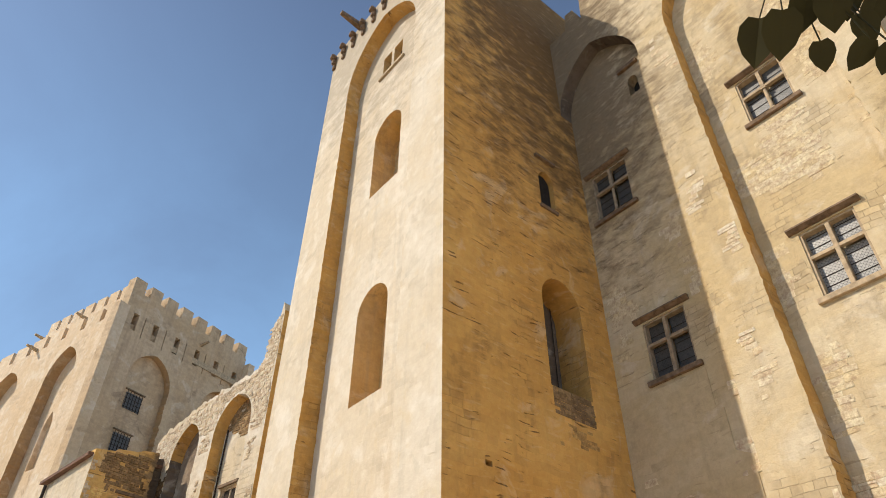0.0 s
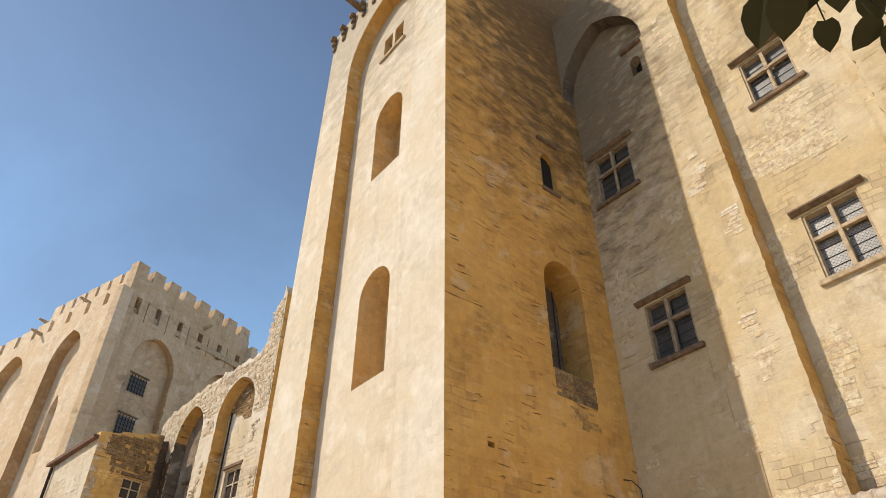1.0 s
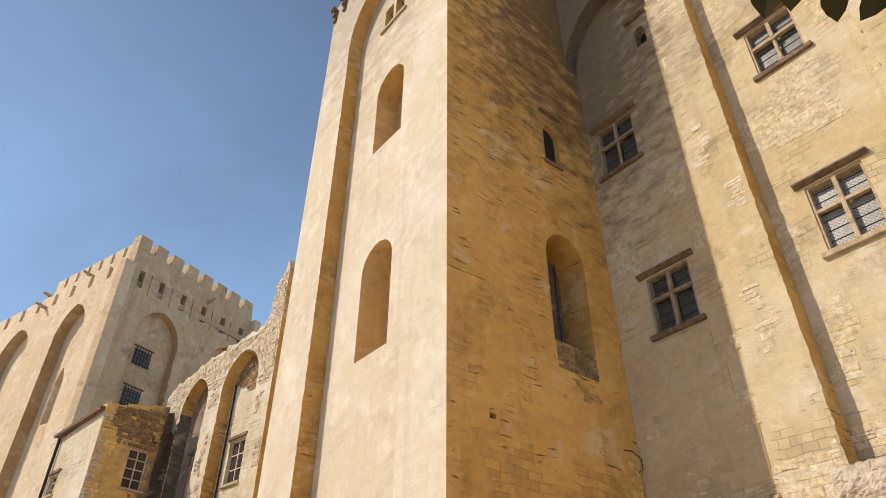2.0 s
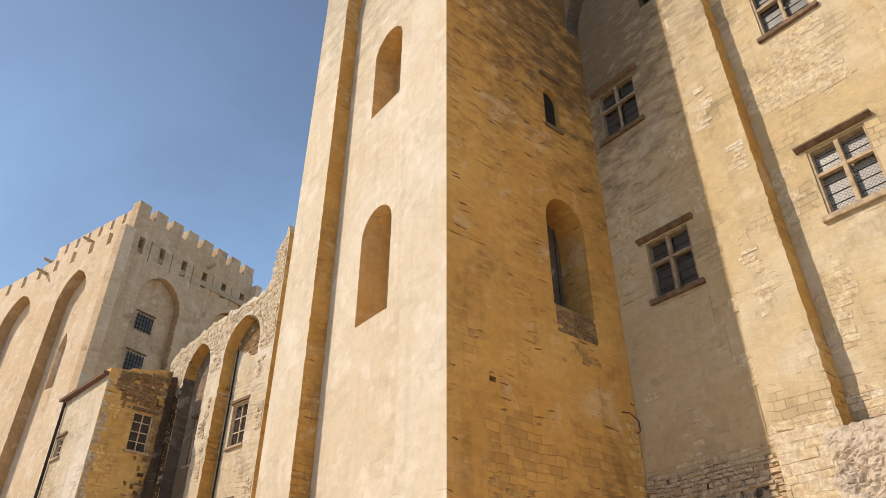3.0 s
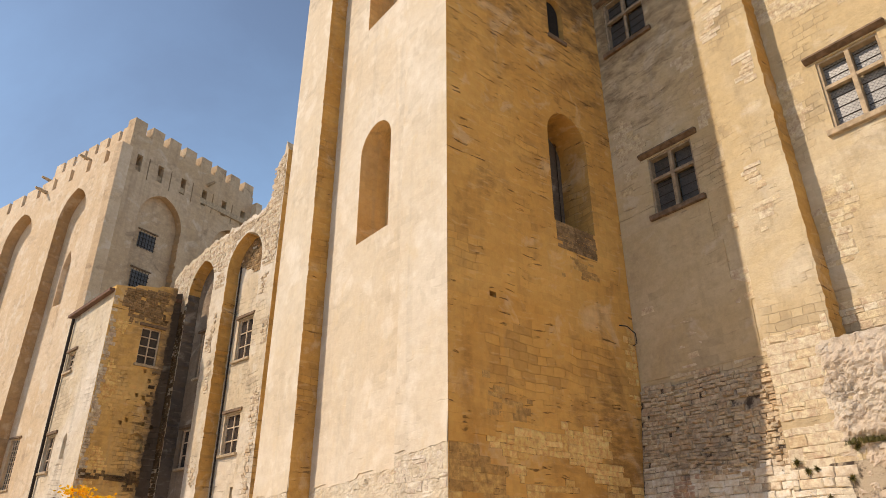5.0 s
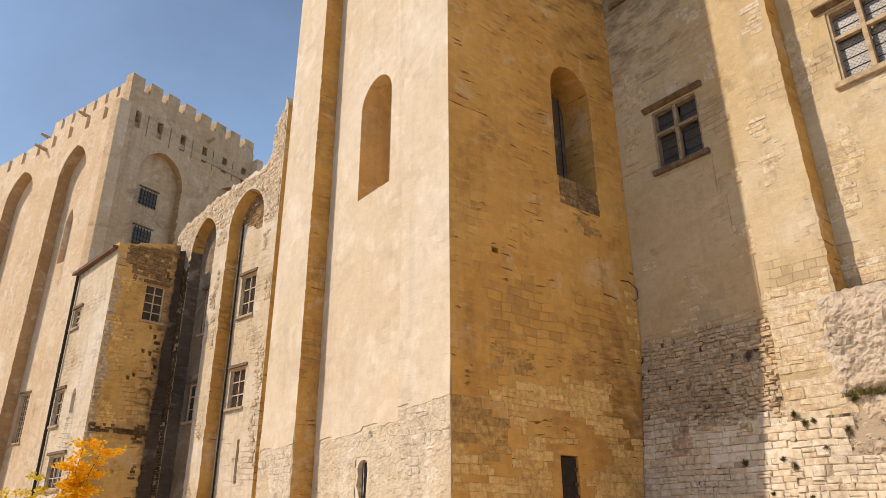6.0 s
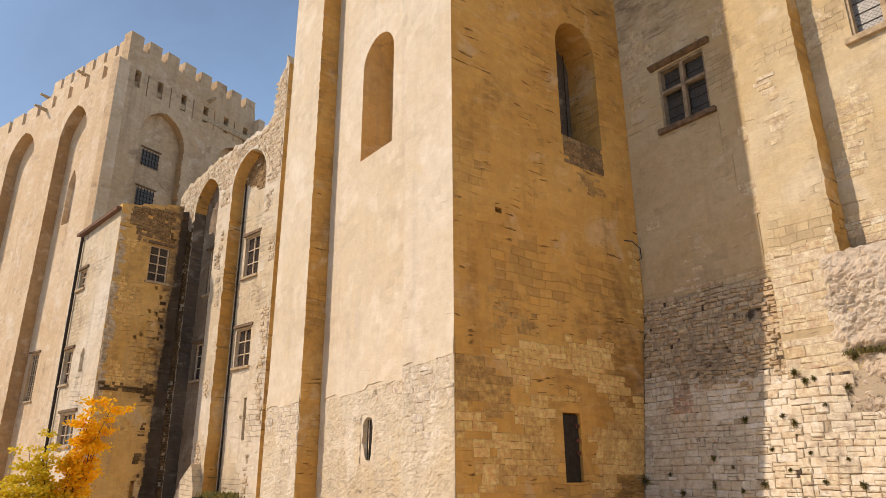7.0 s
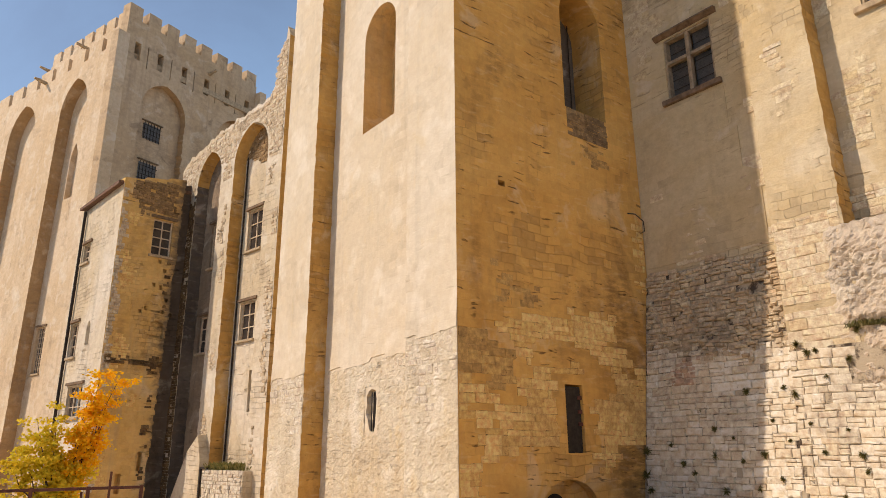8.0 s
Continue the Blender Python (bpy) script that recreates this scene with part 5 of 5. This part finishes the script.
courses(side, W_SIDE, 0.03, 3.6, 2.4, 5.6, B_BROWN, 136, lambda x, z: clear_side(x, z) and brown_side(x, z), 0.016, 0.25, (1.0, 4.5), (0.25, 0.85), 0.007, 120, bed=M_MORTAR_OCHRE, wave=0.06, sneck=0.1)
render_lip(side, W_SIDE, 0.02, 2.2, o_step, M_OCHRE)
courses(side, W_SIDE, 5.4, 7.7, 12.95, 14.02, B_SMOKE, 37, lambda x, z: True, 0.02, 0.15, (6.5, 13.5), (0.18, 0.5), 0.008, 120)
band_z = lambda x, z: 6.05 + 0.25 * noise.noise(Vector((x, 1, 3))) < z < 6.5 + 0.2 * noise.noise(Vector((x * 2, 7, 3)))
courses(an_side, W_AR, 0.1, 3.3, 5.8, 6.8, B_SOOT_SHADE, 38, band_z, 0.10, 0.14, (1.5, 6.3), (0.14, 0.4), 0.01, 60)
courses(an_side, W_AR, 0.02, 1.3, -2.0, 16.0, B_RUIN, 39, lambda x, z: x < 0.5 + 0.5 * noise.noise(Vector((z * 0.7, 2, 2))), 0.05, 0.2, (0.3, 9), (0.2, 0.45), 0.012, 150)
AN_HOLES = ((1.6, 3.35, 12.1, 15.0), (2.2, 3.25, 7.6, 8.8))
right_rim = lambda x, z: x > 3.0 - 0.028 * (16 - z) * (z < 16) + 0.45 * noise.noise(Vector((z * 0.9, 5, 1))) and x < 3.35 - 0.03 * (16 - z) * (z < 16)
an_top = lambda x, z: z > 15.2 - 0.25 * x + 1.1 * noise.noise(Vector((x * 1.1, z * 0.6, 7))) and z < 16.45 + 0.2 * x
clear_an = lambda x, z: all(not (a < x < b and c < z < d) for a, b, c, d in AN_HOLES)
courses(an_side, W_AR, 0.5, 3.4, 13.2, 17.0, B_SMOKE, 139, lambda x, z: clear_an(x, z) and an_top(x, z) and x < 3.3, 0.05, 0.16, (1.8, 16), (0.14, 0.5), 0.008, 150, wave=0.08)
courses(an_side, W_AR, 2.0, 3.45, -2.0, 15.5, B_SOOT_SHADE, 140, lambda x, z: clear_an(x, z) and right_rim(x, z), 0.06, 0.17, (3.0, 9), (0.14, 0.42), 0.01, 200)
sooty_patch = lambda x, z: noise.noise(Vector((x * 0.8, z * 0.5, 77))) > 0.22 and 0.4 < x < 2.9 - 0.03 * (16 - z) and clear_an(x, z)
courses(an_side, W_AR, 0.4, 3.0, -1.0, 14.6, B_OCHRE, 141, sooty_patch, 0.022, 0.17, (1.8, 9), (0.16, 0.5), 0.008, 150, wave=0.08)
# Dark blocks on this pier stand in for the annex's shadow.
courses(lk_face, W_LINK, -13.2, -11.82, -2.5, 17.2, B_SOOT_SHADE, 143, lambda x, z: z < 16.6 + 0.6 * noise.noise(Vector((x * 2, 1, 1))), 0.03, 0.17, (-12.5, 12), (0.16, 0.45), 0.008, 120)
head_stain = lambda x, z: z > 17.3 + 0.5 * noise.noise(Vector((x * 1.4, 3, 3))) - 0.35 * (x + 5.7) and z < 19.4
courses(lk_back, shift(W_LINK, y=ND), -7.5, -4.0, 16.0, 19.5, B_SMOKE, 142, head_stain, 0.03, 0.15, (-5.7, 18.2), (0.14, 0.45), 0.01, 100)
W_BED = shift(W_LINK, y=-0.5)
courses(bed.children[0], W_BED, -7.05, -3.35, -3.0, 0.7, B_PALE, 40, lambda x, z: True, 0.035, 0.2, (-5, 0), (0.18, 0.5), 0.016, 80)
in_arch = lambda x, z: any(a - 0.18 < x < b + 0.18 and z < 17.9 or inside((x, z - 0.12), poly) or inside((x, z), poly) for a, b, poly in ((-11.8, -8.95, L1), (-7.5, -4.0, L2)))
sky_line = lambda x: max((zz for xx, zz in ragged if abs(xx - x) < 0.3), default=20) - 0.25
rough_pier = lambda x, z: z < sky_line(x) and not in_arch(x, z) and (z > 16.8 or noise.noise(Vector((x * 0.9, z * 0.4, 3.0))) > 0.12)
courses(lk_face, W_LINK, -13.9, -2.6, 1.0, 23.4, B_RUIN, 42, rough_pier, 0.026, 0.15, (-6.0, 19.5), (0.13, 0.45), 0.008)
stain_a = lambda x, z: noise.noise(Vector((x * 2.6, z * 5.0, 17))) > -0.12 and ((x - 2.1) / 1.25) ** 2 + ((z - 6.55) / 0.75) ** 2 + 1.3 * noise.noise(Vector((x * 1.6, z * 2.0, 8))) < 0.9
courses(side, W_SIDE, 0.6, 3.6, 5.5, 7.6, B_BROWN, 43, stain_a, 0.007, 0.2, (2, 6.5), (0.2, 0.6), 0.006, 80)
below_sill = lambda x, z: z > 11.6 + 0.5 * (x - 5.4) * 0.3 + 0.6 * noise.noise(Vector((x * 2, z, 3))) and noise.noise(Vector((x * 1.5, z * 1.5, 12))) > -0.1
courses(side, W_SIDE, 5.5, 7.7, 11.6, 12.7, B_BROWN, 44, below_sill, 0.009, 0.15, (6.5, 12.4), (0.2, 0.55), 0.006, 60)
corner = lambda x, z: x > 9.0 - 0.45 * (int(z / 0.3) % 2) + 0.1 * noise.noise(Vector((0, z * 3, 1)))
courses(side, W_SIDE, 8.45, 9.38, 7.3, 10.3, B_OCHRE, 45, corner, 0.03, 0.3, (9, 9), (0.3, 0.5), 0.03, 60)
W_PIL = shift(W_WING, y=-PROUD)
pil_keep = lambda x, z: z < 5.6 or z < 9.2 + 2.2 * noise.noise(Vector((x * 0.8, z * 0.3, 6))) and noise.noise(Vector((x * 0.9, z * 0.8, 15))) < 0.33
courses(arcade, W_PIL, 5.52, 7.55, 4.3, 11.0, B_WARM, 46, pil_keep, 0.016, 0.31, (6.4, 6.5), (0.3, 0.95), 0.008, 120)
bay_keep = lambda x, z: z < 9.3 + 1.5 * noise.noise(Vector((x * 0.7, 2, 6))) and noise.noise(Vector((x * 0.9, z * 0.8, 25))) < 0.3
courses(wing_wall, W_WING, 7.32, 11.5, 7.2, 11.0, B_WARM, 47, bay_keep, 0.025, 0.29, (8.5, 8.5), (0.3, 0.8), 0.01, 120)
rec_keep = lambda x, z: noise.noise(Vector((x * 0.7, z * 0.6, 35))) > 0.12 - 0.25 * (z < 9.2)
courses(wing_wall, W_WING, 0.05, 5.4, 8.2, 13.5, B_WARM, 48, rec_keep, 0.014, 0.28, (2.5, 9.5), (0.3, 0.75), 0.008, 160)
far_from = lambda x, z, boxes: all(not (a < x < b and c < z < d) for a, b, c, d in boxes)
W_HOLES = ((8.5, 11.45, 14.7, 18.4), (8.5, 11.5, 23.7, 27.2), (1.3, 4.3, 14.5, 18.1), (0.2, 3.3, 23.8, 27.5), (3.5, 5.0, 30.5, 33.4))
ash_keep = lambda x, z: far_from(x, z, W_HOLES) and noise.noise(Vector((x * 0.45, z * 0.3, 41))) > 0.02
courses(wing_wall, W_WING, 7.35, 12.85, 10.5, 31.0, B_WALL, 49, ash_keep, 0.008, 0.25, (9.5, 20.5), (0.3, 0.8), 0.005, 300, wave=0.03, sneck=0.03)
ash_rec = lambda x, z: z < 22.0 + noise.noise(Vector((x, z, 1))) and far_from(x, z, W_HOLES) and noise.noise(Vector((x * 0.6, z * 0.3, 51))) > 0.24
courses(wing_wall, W_WING, 0.05, 5.4, 13.5, 31.0, B_WALL, 50, ash_rec, 0.008, 0.27, (1.0, 20.0), (0.28, 0.7), 0.006, 200)
pil_up = lambda x, z: noise.noise(Vector((x * 0.7, z * 0.35, 61))) > 0.2
courses(arcade, W_PIL, 5.52, 7.3, 11.0, 36.0, B_WARM, 52, pil_up, 0.012, 0.24, (6.4, 20.0), (0.25, 0.9), 0.008, 160, wave=0.06)
